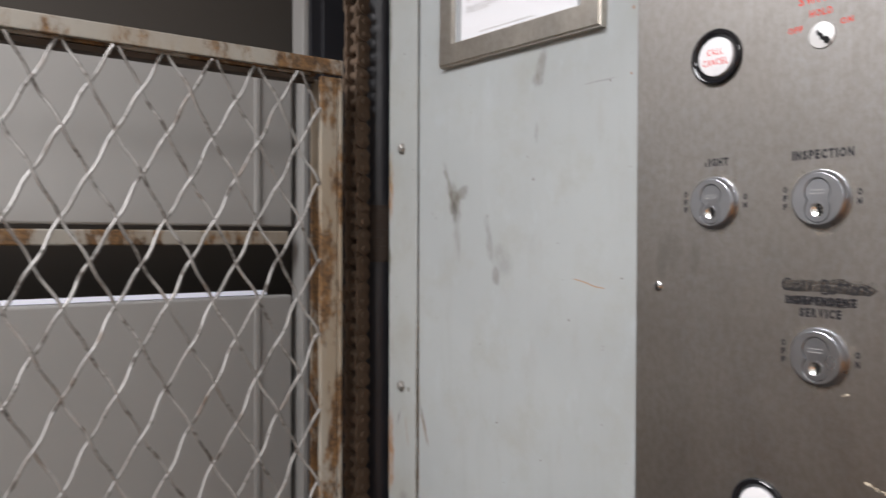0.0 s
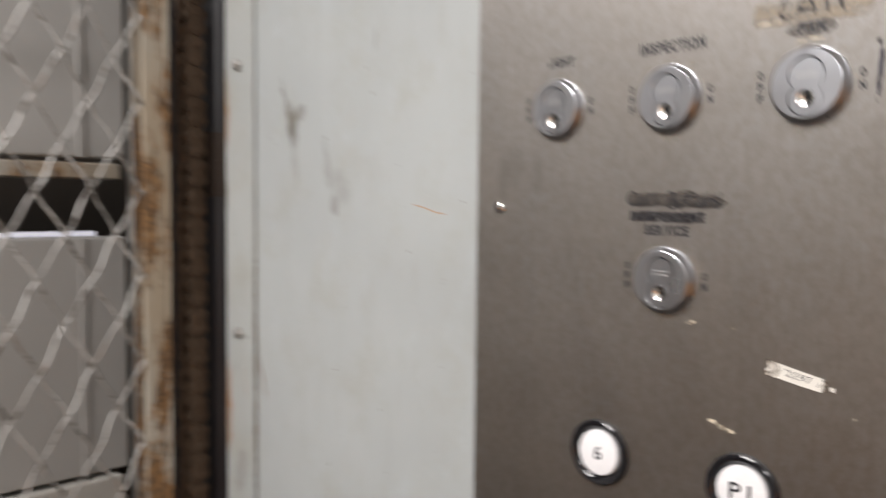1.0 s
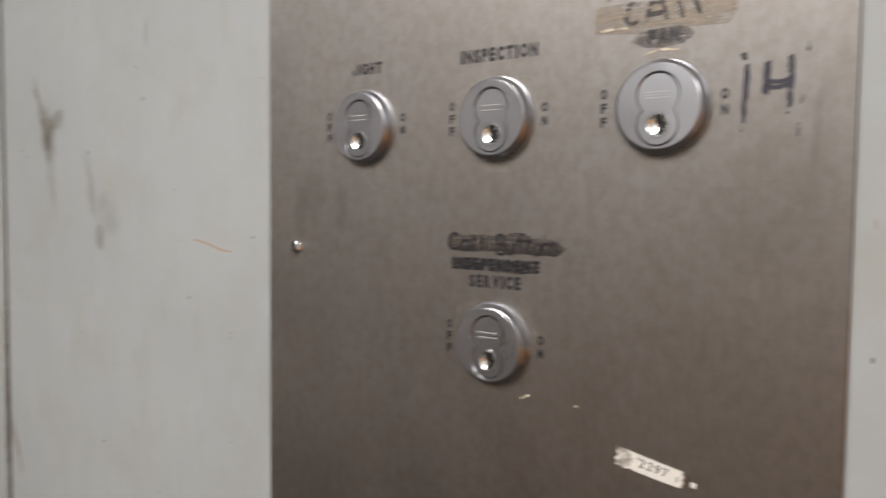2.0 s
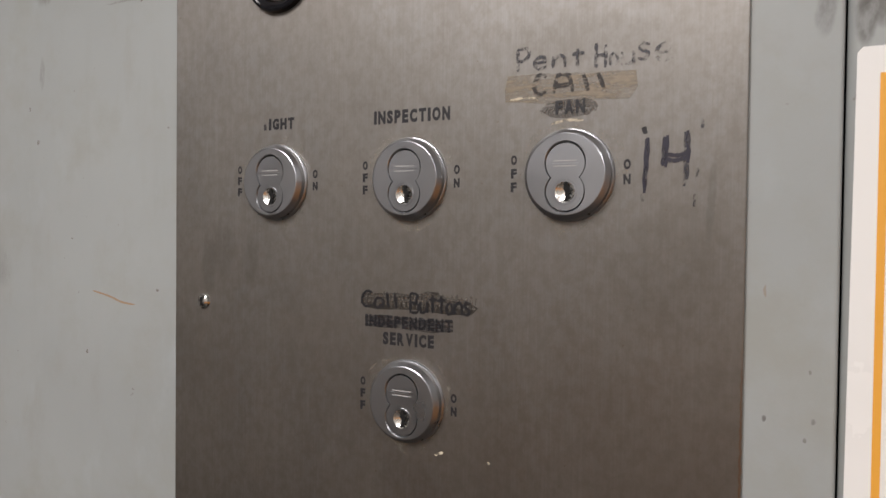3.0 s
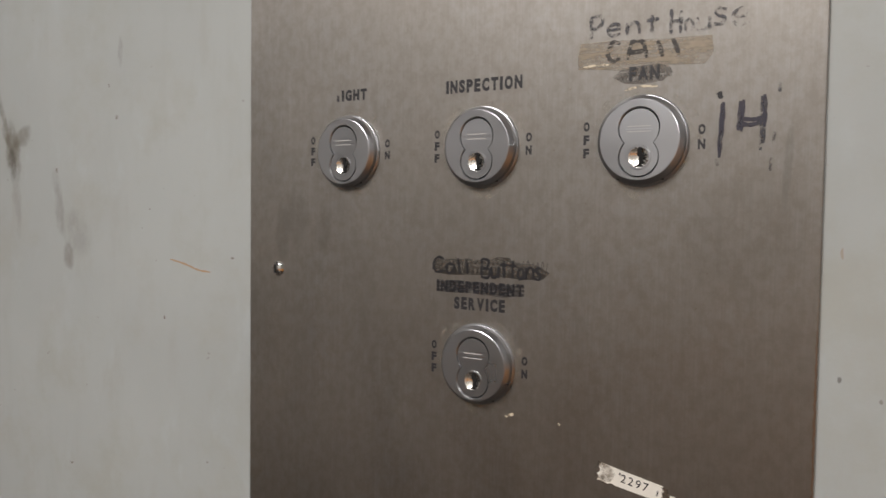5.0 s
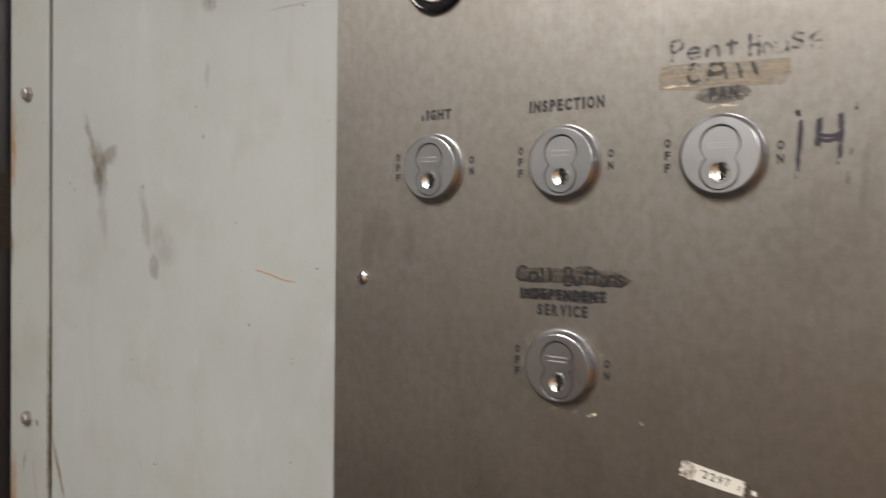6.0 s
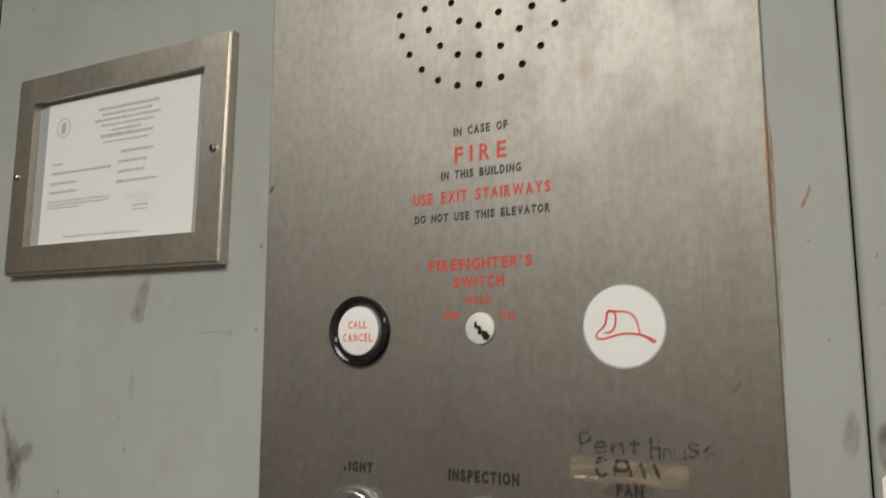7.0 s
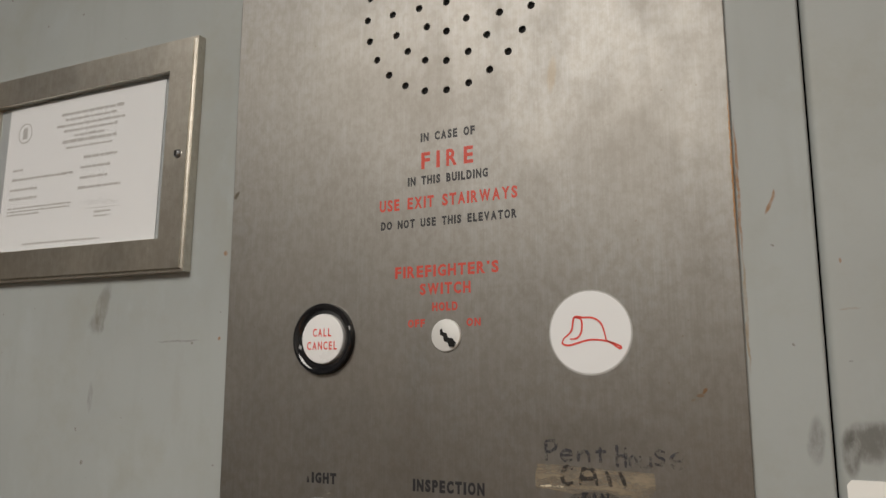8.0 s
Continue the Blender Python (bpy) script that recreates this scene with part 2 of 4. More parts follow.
card = plain("card_backing", (0.36, 0.38, 0.39), 0.8)
notice_paper = plain("laminated_notice", (0.88, 0.88, 0.86), 0.25, 0.0, 0.02, 20)
orange_print = plain("orange_print", (0.86, 0.42, 0.06), 0.4, 0.0, 0.06, 200)
label_white = plain("label_paper", (0.70, 0.68, 0.62), 0.7, 0.0, 0.12, 400)
grease = plain("greasy_chain_steel", (0.125, 0.088, 0.060), 0.6, 0.25, 0.6, 160, 0.5)
dark_pipe = plain("dark_pipe_paint", (0.016, 0.016, 0.019), 0.42, 0.0, 0.3, 60, 0.1)
wrap = plain("brown_cloth_tape", (0.032, 0.021, 0.014), 0.8, 0.0, 0.4, 220, 0.5)
rubber = plain("dark_floor", (0.055, 0.042, 0.032), 0.6, 0.0, 0.3, 14, 0.2)
shaft_dark = plain("sooty_shaft", (0.060, 0.052, 0.043), 0.9, 0.0, 0.35, 9, 0.4)
shaft_paint = plain("dusty_door_paint", (0.285, 0.280, 0.265), 0.6, 0.0, 0.10, 7, 0.1)
concrete = plain("landing_concrete", (0.33, 0.32, 0.29), 0.9, 0.0, 0.30, 16, 0.5)
ceiling_paint = plain("ceiling_white", (0.50, 0.50, 0.48), 0.6, 0.0, 0.06, 12)
# orange of the unseen boards, chosen to warm the steel's reflections
reflector_orange = plain("warm_reflector_board", (0.72, 0.33, 0.10), 0.45, 0.0, 0.25, 9, 0.2)


def rusty(name, colour, amount, big=26.0):
    """Chipped grey paint over rusting angle iron."""
    g = Graph(name)
    p = g.pos()
    chip = g.ramp(g.noise(g.scaled(p, 1, 1, 0.4), big, 6.0, 0.7), 0.62 - amount * 0.3, 0.70 - amount * 0.25)
    stain = g.ramp(g.noise(g.scaled(p, 1, 1, 0.3), big * 0.5, 4.0, 0.6), 0.40, 0.75, 0, 0.55)
    rust = g.mix(g.ramp(g.noise(p, 90.0, 5.0, 0.75), 0.3, 0.7), (0.045, 0.027, 0.015), (0.23, 0.125, 0.045))
    col = g.mix(stain, g.mix(g.noise(p, 60.0), tuple(c * 0.8 for c in colour), colour), tuple(c * k for c, k in zip(colour, (0.72, 0.55, 0.36))))
    g.set(Base_Color=g.mix(chip, col, rust), Roughness=g.ramp(chip, 0, 1, 0.42, 0.8))
    g.set(Normal=g.bump(g.m("ADD", g.m("MULTIPLY", chip, -0.5), g.m("MULTIPLY", g.noise(p, 220.0), 0.3)), 0.5, 0.0006))
    return g.mat


gate_paint = rusty("gate_rusty_paint", (0.34, 0.32, 0.275), 0.56)
gate_post_paint = rusty("gate_post_rusty_paint", (0.36, 0.335, 0.28), 0.60, 24.0)
# dark brown that imitates the shadow line below the gate's top rail
rail_shadow = plain("rail_shadow_brown", (0.050, 0.034, 0.022), 0.8, 0.0, 0.5, 60, 0.4)


def galvanised_wire(name):
    """Dull zinc-grey wire, dark with rust and grease in places."""
    g = Graph(name)
    p = g.pos()
    dirt = g.ramp(g.noise(p, 52.0, 4.0, 0.65), 0.50, 0.66)
    rust = g.ramp(g.noise(p, 23.0, 4.0, 0.6), 0.56, 0.70)
    col = g.mix(g.noise(p, 300.0, 3.0), (0.24, 0.235, 0.22), (0.38, 0.372, 0.355))
    col = g.mix(g.m("MULTIPLY", dirt, 0.85), col, (0.045, 0.034, 0.024))
    col = g.mix(g.m("MULTIPLY", rust, 0.5), col, (0.13, 0.075, 0.038))
    g.set(Base_Color=col, Metallic=g.ramp(g.m("ADD", dirt, rust), 0, 1, 0.35, 0.05), Roughness=g.ramp(dirt, 0, 1, 0.50, 0.75))
    g.set(Normal=g.bump(g.noise(p, 400.0), 0.3, 0.0004))
    return g.mat


wire_paint = galvanised_wire("gate_wire_zinc")


def film(name, colour, lo, hi, scale, rough=0.5, most=1.0, squash=(1, 1, 1)):
    """A thin worn layer (marker ink, glue) that shows what is under it where it has rubbed off."""
    g = Graph(name)
    p = g.pos()
    a = g.ramp(g.noise(g.scaled(p, *squash), scale, 5.0, 0.65), lo, hi, 0, most)
    g.set(Base_Color=g.mix(g.noise(p, scale * 2), tuple(c * 0.7 for c in colour), tuple(min(1, c * 1.3) for c in colour)), Roughness=rough, Alpha=a)
    return g.mat


ink = film("black_marker_ink", (0.010, 0.010, 0.013), 0.24, 0.40, 260, 0.5, 0.97)
ink_pale = film("grey_marker_ink", (0.030, 0.028, 0.045), 0.26, 0.50, 300, 0.45, 0.85, (1, 1, 0.3))
ink_faded = film("faded_marker_ink", (0.045, 0.045, 0.055), 0.36, 0.58, 330, 0.5, 0.88)
ink_worn = film("rubbed_marker_ink", (0.06, 0.06, 0.07), 0.44, 0.62, 240, 0.5, 0.75)
ink_torn = film("torn_marker_ink", (0.028, 0.024, 0.022), 0.40, 0.54, 330, 0.5, 0.92, (0.6, 1, 1.8))
ink_smear = film("smeared_marker_ink", (0.038, 0.032, 0.025), 0.28, 0.54, 170, 0.5, 0.86, (1, 1, 2.2))
ink_strike = film("struck_marker_ink", (0.020, 0.019, 0.022), 0.34, 0.56, 240, 0.5, 0.72, (0.5, 1, 2.0))
ink_wash = film("thin_marker_wash", (0.13, 0.115, 0.10), 0.30, 0.55, 170, 0.5, 0.60, (1, 1, 2.2))
glue = film("tape_glue_residue", (0.33, 0.275, 0.20), 0.36, 0.62, 110, 0.4, 0.72, (0.35, 1, 1.6))
label_dirt = film("label_grime", (0.14, 0.10, 0.06), 0.42, 0.70, 140, 0.8, 0.42)
polish_glow_film = film("dried_polish_and_glow", (0.52, 0.47, 0.37), 0.44, 0.72, 230, 0.5, 0.26)
flake = film("pale_residue", (0.62, 0.55, 0.42), 0.42, 0.55, 260, 0.6, 0.9)

glass_g = Graph("clear_pane")
clear = glass_g.n("ShaderNodeBsdfTransparent")
gloss = glass_g.n("ShaderNodeBsdfGlossy", {"Roughness": 0.06})
glass_g.put(glass_g.out.inputs[0], glass_g.n("ShaderNodeMixShader", {0: 0.05, 1: clear, 2: gloss}))
pane_mat = glass_g.mat

glow_g = Graph("tube_diffuser")
glow_g.set(Base_Color=(0.9, 0.9, 0.88), Emission_Color=(1.0, 0.925, 0.87), Emission_Strength=1.5)
diffuser_mat = glow_g.mat
slit_g = Graph("lit_landing_beyond")
slit_g.set(Base_Color=(0.8, 0.8, 0.85), Emission_Color=(0.80, 0.82, 1.0), Emission_Strength=0.2)
slit_mat = slit_g.mat


# ---- mesh helpers ----
def mesh_object(name, bm, material, smooth=False):
    me = bpy.data.meshes.new(name)
    bmesh.ops.recalc_face_normals(bm, faces=bm.faces)
    bm.to_mesh(me)
    bm.free()
    me.materials.append(material)
    if smooth:
        for poly in me.polygons:
            poly.use_smooth = True
        me.set_sharp_from_angle(angle=radians(24))
    return new(name, me)


def part(name, bm, material, parent, label="", smooth=False):
    ob = mesh_object(name, bm, material, smooth)
    ob.parent = parent
    return tagged(ob, label) if label else ob


def thing(name, m, label, category, group="", kind=""):
    ob = new(name)
    ob.empty_display_size = 0.05
    ob.matrix_basis = m
    return tagged(ob, label, category, group, kind)


def box(x0, x1, y0, y1, z0, z1, bevel=0.0, bm=None):
    bm = bm or bmesh.new()
    vs = [bm.verts.new((x, y, z)) for x in (x0, x1) for y in (y0, y1) for z in (z0, z1)]
    fs = [bm.faces.new([vs[i] for i in f]) for f in ((0, 1, 3, 2), (4, 6, 7, 5), (0, 4, 5, 1), (2, 3, 7, 6), (0, 2, 6, 4), (1, 5, 7, 3))]
    if bevel:
        bmesh.ops.bevel(bm, geom=list({e for f in fs for e in f.edges}), offset=bevel, segments=2, affect="EDGES", profile=0.5)
    return bm


def structure(name, bm, material, label, category="wall", smooth=False):
    return tagged(mesh_object(name, bm, material, smooth), label, category, kind="structure")


def lathe(profile, steps=48, bm=None, at=(0, 0)):
    """Turns (radius, y) pairs about the y axis through at = (x, z)."""
    bm = bm or bmesh.new()
    rings = []
    for r, y in profile:
        if r < 1e-6:
            rings.append([bm.verts.new((at[0], y, at[1]))])
        else:
            rings.append([bm.verts.new((at[0] + r * math.cos(a), y, at[1] + r * math.sin(a))) for a in (2 * math.pi * i / steps for i in range(steps))])
    for a, b in zip(rings, rings[1:]):
        for i in range(steps):
            j = (i + 1) % steps
            quad = [a[i % len(a)], a[j % len(a)], b[j % len(b)], b[i % len(b)]]
            bm.faces.new(list(dict.fromkeys(quad)))
    return bm


def prism(outline, y0, y1, bm=None):
    """A flat outline of (x, z) points between the depths y0 and y1."""
    bm = bm or bmesh.new()
    a, b = ([bm.verts.new((x, y, z)) for x, z in outline] for y in (y0, y1))
    bm.faces.new(a), bm.faces.new(b)
    for i in range(len(outline)):
        j = (i + 1) % len(outline)
        bm.faces.new((a[i], a[j], b[j], b[i]))
    return bm


def ribbon(points, width, y0, y1, bm=None, taper=0.35):
    """A pen stroke: a flat strip along (x, z) points."""
    bm = bm or bmesh.new()
    pts = [Vector((x, z)) for x, z in points]
    smooth = []
    for i in range(len(pts) - 1):
        p0, p1, p2, p3 = pts[max(i - 1, 0)], pts[i], pts[i + 1], pts[min(i + 2, len(pts) - 1)]
        for k in range(5):
            t = k / 5
            smooth.append(0.5 * ((2 * p1) + (p2 - p0) * t + (2 * p0 - 5 * p1 + 4 * p2 - p3) * t * t + (3 * p1 - p0 - 3 * p2 + p3) * t ** 3))
    smooth.append(pts[-1])
    left, right = [], []
    for i, p in enumerate(smooth):
        d = (smooth[min(i + 1, len(smooth) - 1)] - smooth[max(i - 1, 0)])
        d = d.normalized() if d.length > 1e-9 else Vector((1, 0))
        end = min(1.0, 0.6 + 2.5 * min(i, len(smooth) - 1 - i) / len(smooth))
        w = width / 2 * end * (1 + taper * 0.5 * math.sin(i * 1.7 + p.x * 900))
        left.append((p.x - d.y * w, p.y + d.x * w)), right.append((p.x + d.y * w, p.y - d.x * w))
    for i in range(len(smooth) - 1):
        quad = (left[i], left[i + 1], right[i + 1], right[i])
        top = [bm.verts.new((x, y1, z)) for x, z in quad]
        bm.faces.new(top)
    return bm


def tube(points, radius, sides=6, bm=None):
    bm = bm or bmesh.new()
    rings = []
    for i, p in enumerate(points):
        p = Vector(p)
        d = (Vector(points[min(i + 1, len(points) - 1)]) - Vector(points[max(i - 1, 0)])).normalized()
        u = d.cross(Vector((1, 0, 0)))
        u = u.normalized() if u.length > 1e-3 else d.cross(Vector((0, 1, 0))).normalized()
        v = d.cross(u)
        rings.append([bm.verts.new(p + radius * (math.cos(a) * u + math.sin(a) * v)) for a in (2 * math.pi * k / sides for k in range(sides))])
    for a, b in zip(rings, rings[1:]):
        for k in range(sides):
            bm.faces.new((a[k], a[(k + 1) % sides], b[(k + 1) % sides], b[k]))
    bm.faces.new(rings[0]), bm.faces.new(rings[-1])
    return bm


GLYPHS = {}


def glyph(ch, bold):
    """One capital of the built-in font as points in a unit box, its faces and its own width."""
    if (ch, bold) not in GLYPHS:
        curve = bpy.data.curves.new("lettering", "FONT")
        curve.body, curve.size, curve.offset, curve.extrude, curve.resolution_u = ch, 1.0, bold, 0.05, 3
        tmp = new("lettering_source", curve)
        bpy.context.view_layer.update()
        me = bpy.data.meshes.new_from_object(tmp.evaluated_get(bpy.context.evaluated_depsgraph_get()))
        bpy.data.objects.remove(tmp)
        co = np.array([v.co[:] for v in me.vertices])
        lo, hi = co.min(0), co.max(0)
        GLYPHS[ch, bold] = (co - lo) / (hi - lo), [tuple(f.vertices) for f in me.polygons], (hi[0] - lo[0]) / 0.72, hi[1]
        bpy.data.meshes.remove(me)
    return GLYPHS[ch, bold]


def lettering(text, x0, x1, base, cap, material, parent, y=0.0, bold=0.018, spacing=0.30, label="", origin=(0, 0, 0), word=0.75):
    """Engraver's capitals between x0 and x1, all nearly as wide as each other, cap high, on the line z = base, in parent's own axes less origin."""
    cells, pen = [], 0.0
    for ch in text:
        if ch == " ":
            pen += word
            continue
        own = glyph(ch, bold)[2]
        wide = own if ch in "I'1" else 0.45 * own + 0.55 * (0.78 if ch in "MW" else 0.58)
        cells.append((ch, pen, wide))
        pen += wide + spacing
    pen -= spacing
    k, verts, faces = (x1 - x0) / pen, [], []
    for ch, at, wide in cells:
        co, polys, own, top = glyph(ch, bold)
        n = len(verts)
        drop = 0.72 if ch == "'" else 0.0
        verts += [(x0 + (at + u * wide) * k - origin[0], y + 0.0003 - 0.00045 * w - origin[1], base + (drop + v * (1 - drop)) * cap - origin[2]) for u, v, w in co]
        faces += [tuple(n + i for i in f) for f in polys]
    me = bpy.data.meshes.new("lettering")
    me.from_pydata(verts, [], faces)
    me.materials.append(material)
    ob = new("lettering", me)
    ob.parent = parent
    return tagged(ob, label) if label else ob


# ---- the cab: floor, ceiling, walls ----
structure("floor", box(-0.50, CAB_R, CAB_B, 0.0, -0.03, 0.0), rubber, "dark worn steel and rubber freight lift floor", "floor")
structure("ceiling", box(-0.53, CAB_R + 0.03, CAB_B - 0.03, 0.06, CAB_H, CAB_H + 0.03), ceiling_paint, "white painted sheet metal lift ceiling", "ceiling")
def folded_sheet(x0, x1, y, r0, r1, back, height):
    """A steel sheet that faces -y, its upright edges rolled back with the radii r0 and r1."""
    line = []
    for cx, r, a0, a1 in ((x0 + r0, r0, math.pi, 1.5 * math.pi), (x1 - r1, r1, 1.5 * math.pi, 2 * math.pi)):
        line += [(cx + r * math.cos(a0 + (a1 - a0) * k / 8), y + r + r * math.sin(a0 + (a1 - a0) * k / 8)) for k in range(9)]
    line = [(x0, back)] + line + [(x1, back)]
    bm = bmesh.new()
    low, high = ([bm.verts.new((px, py, z)) for px, py in line] for z in (0.0, height))
    for i in range(len(line)):
        j = (i + 1) % len(line)
        bm.faces.new((low[i], low[j], high[j], high[i]))
    bm.faces.new(low), bm.faces.new(high)
    return bm


structure("wall_north", folded_sheet(-0.4620, 0.1750, 0.0020, 0.0008, 0.0016, 0.0155, CAB_H), paint, "grey-blue enamelled sheet steel lift wall with dirty smudges", smooth=True)
structure("wall_north_side", folded_sheet(0.1757, CAB_R, 0.0026, 0.0040, 0.0008, 0.0155, CAB_H), paint_side, "grey enamelled sheet steel wall beside a narrow joint", smooth=True)
# solid black box: the joints look shaded through its colour
structure("wall_core", box(-0.455, CAB_R, 0.016, 0.045, 0.0, CAB_H), hollow_shade, "black backing painted for the shade behind the wall sheets")
structure("wall_east", box(CAB_R, CAB_R + 0.03, CAB_B - 0.03, 0.045, 0.0, CAB_H), paint_cab, "grey painted sheet steel lift wall")
structure("wall_south", box(-0.53, CAB_R, CAB_B - 0.03, CAB_B, 0.0, CAB_H), paint_cab, "grey painted sheet steel lift wall")
# added board, never in view: gives the metal something warm to reflect
structure("warm_reflector_east", box(CAB_R - 0.022, CAB_R - 0.001, CAB_B + 0.02, -0.02, 0.05, 1.25), reflector_orange, "orange-brown board added out of view to warm the reflections", "bumper")

# added too, placed where the panel's lower right mirrors the back wall
structure("warm_reflector_back", box(-0.52, CAB_R - 0.03, CAB_B + 0.001, CAB_B + 0.022, 0.86, 1.14), reflector_orange, "orange-brown board added unseen on the back wall to tint the panel's reflection", "bumper")

jamb = structure("jamb_strip", box(-0.5195, -0.4629, -0.0012, 0.0026, 0.0, CAB_H, 0.0012), paint_jamb, "grey painted steel jamb strip with rust at its edges", "jamb")
part("jamb_return", box(-0.5200, -0.5165, 0.0028, 0.062, 0.0, CAB_H), paint_jamb, jamb)
for z in (0.476, 0.751, 1.026, 1.301, 1.575, 1.850, 2.125):
    head = lathe([(0, -0.0062), (0.0036, -0.0062), (0.0050, -0.0052), (0.0052, -0.0025), (0.0068, -0.0022), (0.0068, -0.0010)], 6, at=(-0.4915, z))
    part("bolt", head, bolt_metal, jamb, "zinc hexagon bolt head")

# ---- ceiling lights ----
for lx, ly, lz, watts in LAMPS:
    light = thing("ceiling_light", pose(lx, ly, lz), "square white diffuser panel light on the ceiling", "ceiling light", "ceiling panel lights")
    part("housing", box(-0.30, 0.30, -0.42, 0.42, 0.0, 0.044, 0.004), ceiling_paint, light)
    part("diffuser", box(-0.295, 0.295, -0.41, 0.41, -0.008, -0.001, 0.002), diffuser_mat, light)

# ---- lift shaft behind the gate ----
structure("shaft_wall", box(-1.00, -0.96, -1.9, 0.6, -0.1, 2.5), shaft_dark, "sooty dark lift shaft wall")
structure("shaft_wall_side", box(-1.0, -0.47, 0.16, 0.2, -0.1, 2.5), shaft_dark, "sooty dark side of the lift shaft")
structure("shaft_floor", box(-1.0, -0.501, -1.9, 0.2, -0.13, -0.1), shaft_dark, "dark bottom of the lift shaft", "floor")
structure("shaft_top", box(-1.0, -0.531, -1.9, 0.2, 2.5, 2.53), shaft_dark, "dark top of the lift shaft", "ceiling")
structure("shaft_wall_back", box(-1.0, -0.531, -1.93, -1.9, -0.1, 2.5), shaft_dark, "sooty dark side of the lift shaft")
landing = thing("landing_door", pose(-0.76, -0.6, 0.0), "dusty pale grey painted steel landing doors in the shaft", "lift door", kind="structure")
part("upper_panel", box(0, 0.02, -1.2, 0.58, 1.487, 1.705, 0.003), shaft_paint, landing)
part("lower_panel", box(0, 0.02, -1.2, 0.58, 1.10, 1.392, 0.003), shaft_paint, landing)
part("seam", box(0.0185, 0.0235, 0.524, 0.531, 1.487, 1.705, 0.001), shaft_paint, landing)
part("seam", box(0.0185, 0.0235, 0.524, 0.531, 1.10, 1.392, 0.001), shaft_paint, landing)
part("edge_bar", box(0.0, 0.035, 0.589, 0.600, 0.9, 2.45, 0.002), shaft_paint, landing)
part("sill_bar", box(0.0, 0.03, -1.2, 0.57, 1.462, 1.481, 0.002), gate_paint, landing, "rust-edged steel sill bar")
part("lower_ledge", box(-0.01, 0.028, -1.2, 0.57, 1.00, 1.094, 0.003), concrete, landing, "chipped concrete ledge")
part("light_gap", box(-0.004, 0.0, -1.2, 0.55, 1.3925, 1.3985), slit_mat, landing, "bright gap to the lit landing")
rail = thing("shaft_rail", pose(-0.70, 0.035, 0.0), "dark upright steel guide rail in the shaft", "guide rail")
part("web", box(-0.004, 0.004, -0.03, 0.03, 0.0, 2.45, 0.001), dark_pipe, rail)
part("flange", box(-0.012, -0.0045, -0.045, 0.045, 0.0, 2.45, 0.001), dark_pipe, rail)

# ---- pipe with its tape, and the drive chain ----
pipe = thing("upright_pipe", pose(-0.590, 0.030, 0.0), "dark painted upright steel pipe beside the gate", "pipe")
part("pipe_body", tube([(0, 0, z) for z in (0.02, 0.8, 1.6, 2.28)], 0.0215, 24), dark_pipe, pipe, smooth=True)
tape = thing("cloth_tape_wrap", pose(-0.590, 0.030, 1.442), "brown greasy cloth tape wound round the pipe", "tape")
for k in range(7):
    z = 0.0102 * k
    turn = tube([(0, 0, z - 0.0015 * (k % 2)), (0, 0, z + 0.005), (0.0004, 0, z + 0.0112)], 0.0232 + 0.0006 * (k % 3), 24)
    part("winding", turn, wrap, tape, smooth=True)

chain = thing("drive_chain", pose(-0.575, -0.013, 0.0), "rusty greasy roller chain hanging beside the gate post", "chain")
PITCH = 0.0163


def link_mesh(wide):
    """One link: two waisted plates, joined by two rollers, standing upright."""
    bm = bmesh.new()
    for x0 in ((-0.0120, 0.0095) if wide else (-0.0090, 0.0065)):
        rim = []
        for k in range(20):
            a = 2 * math.pi * k / 20
            z = 0.0112 * math.sin(a) + (PITCH / 2 - 0.002) * (1 if math.sin(a) > 0 else -1 if math.sin(a) < 0 else 0)
            waist = 0.0115 - 0.0030 * math.exp(-((z / 0.0045) ** 2))
            rim.append((waist * math.cos(a), z * 0.92))
        a, b = ([bm.verts.new((x, y, z)) for y, z in rim] for x in (x0, x0 + 0.0025))
        bm.faces.new(a), bm.faces.new(b)
        for i in range(20):
            bm.faces.new((a[i], a[(i + 1) % 20], b[(i + 1) % 20], b[i]))
    if wide:
        for z in (-PITCH / 2, PITCH / 2):
            tube([(-0.0135, 0, z), (0.0135, 0, z)], 0.0036, 10, bm)
            tube([(-0.0064, 0, z), (0.0064, 0, z)], 0.0054, 12, bm)
    me = bpy.data.meshes.new("link")
    bmesh.ops.recalc_face_normals(bm, faces=bm.faces)
    bm.to_mesh(me)
    bm.free()
    me.materials.append(grease)
    return me


LINKS = link_mesh(True), link_mesh(False)
rng = random.Random(5)
for k in range(82):
    ob = new("link", LINKS[k % 2])
    ob.parent = chain
    ob.matrix_basis = pose(rng.uniform(-0.0006, 0.0006), rng.uniform(-0.0008, 0.0008), 0.75 + k * PITCH, rng.uniform(-2, 2), 0, 14 + rng.uniform(-4, 4))

# ---- sliding mesh gate ----
GY0, GY1, GZ0, GZ1 = -1.30, -0.0765, 0.06, 1.6605
gate = thing("mesh_gate", pose(GATE_X, -0.6, 0.0), "rusty grey painted sliding gate of crimped diamond wire mesh", "gate")
OY = 0.6


part("top_rail", box(-0.0035, 0.004, GY0 + OY, -0.047 + OY, 1.6625, 1.6800, 0.0012), gate_paint, gate, "chipped grey top rail, rusty at its corner")
part("top_rail_flange", box(-0.0240, -0.0040, GY0 + OY, -0.079 + OY, 1.6595, 1.6635, 0.0008), gate_post_paint, gate)
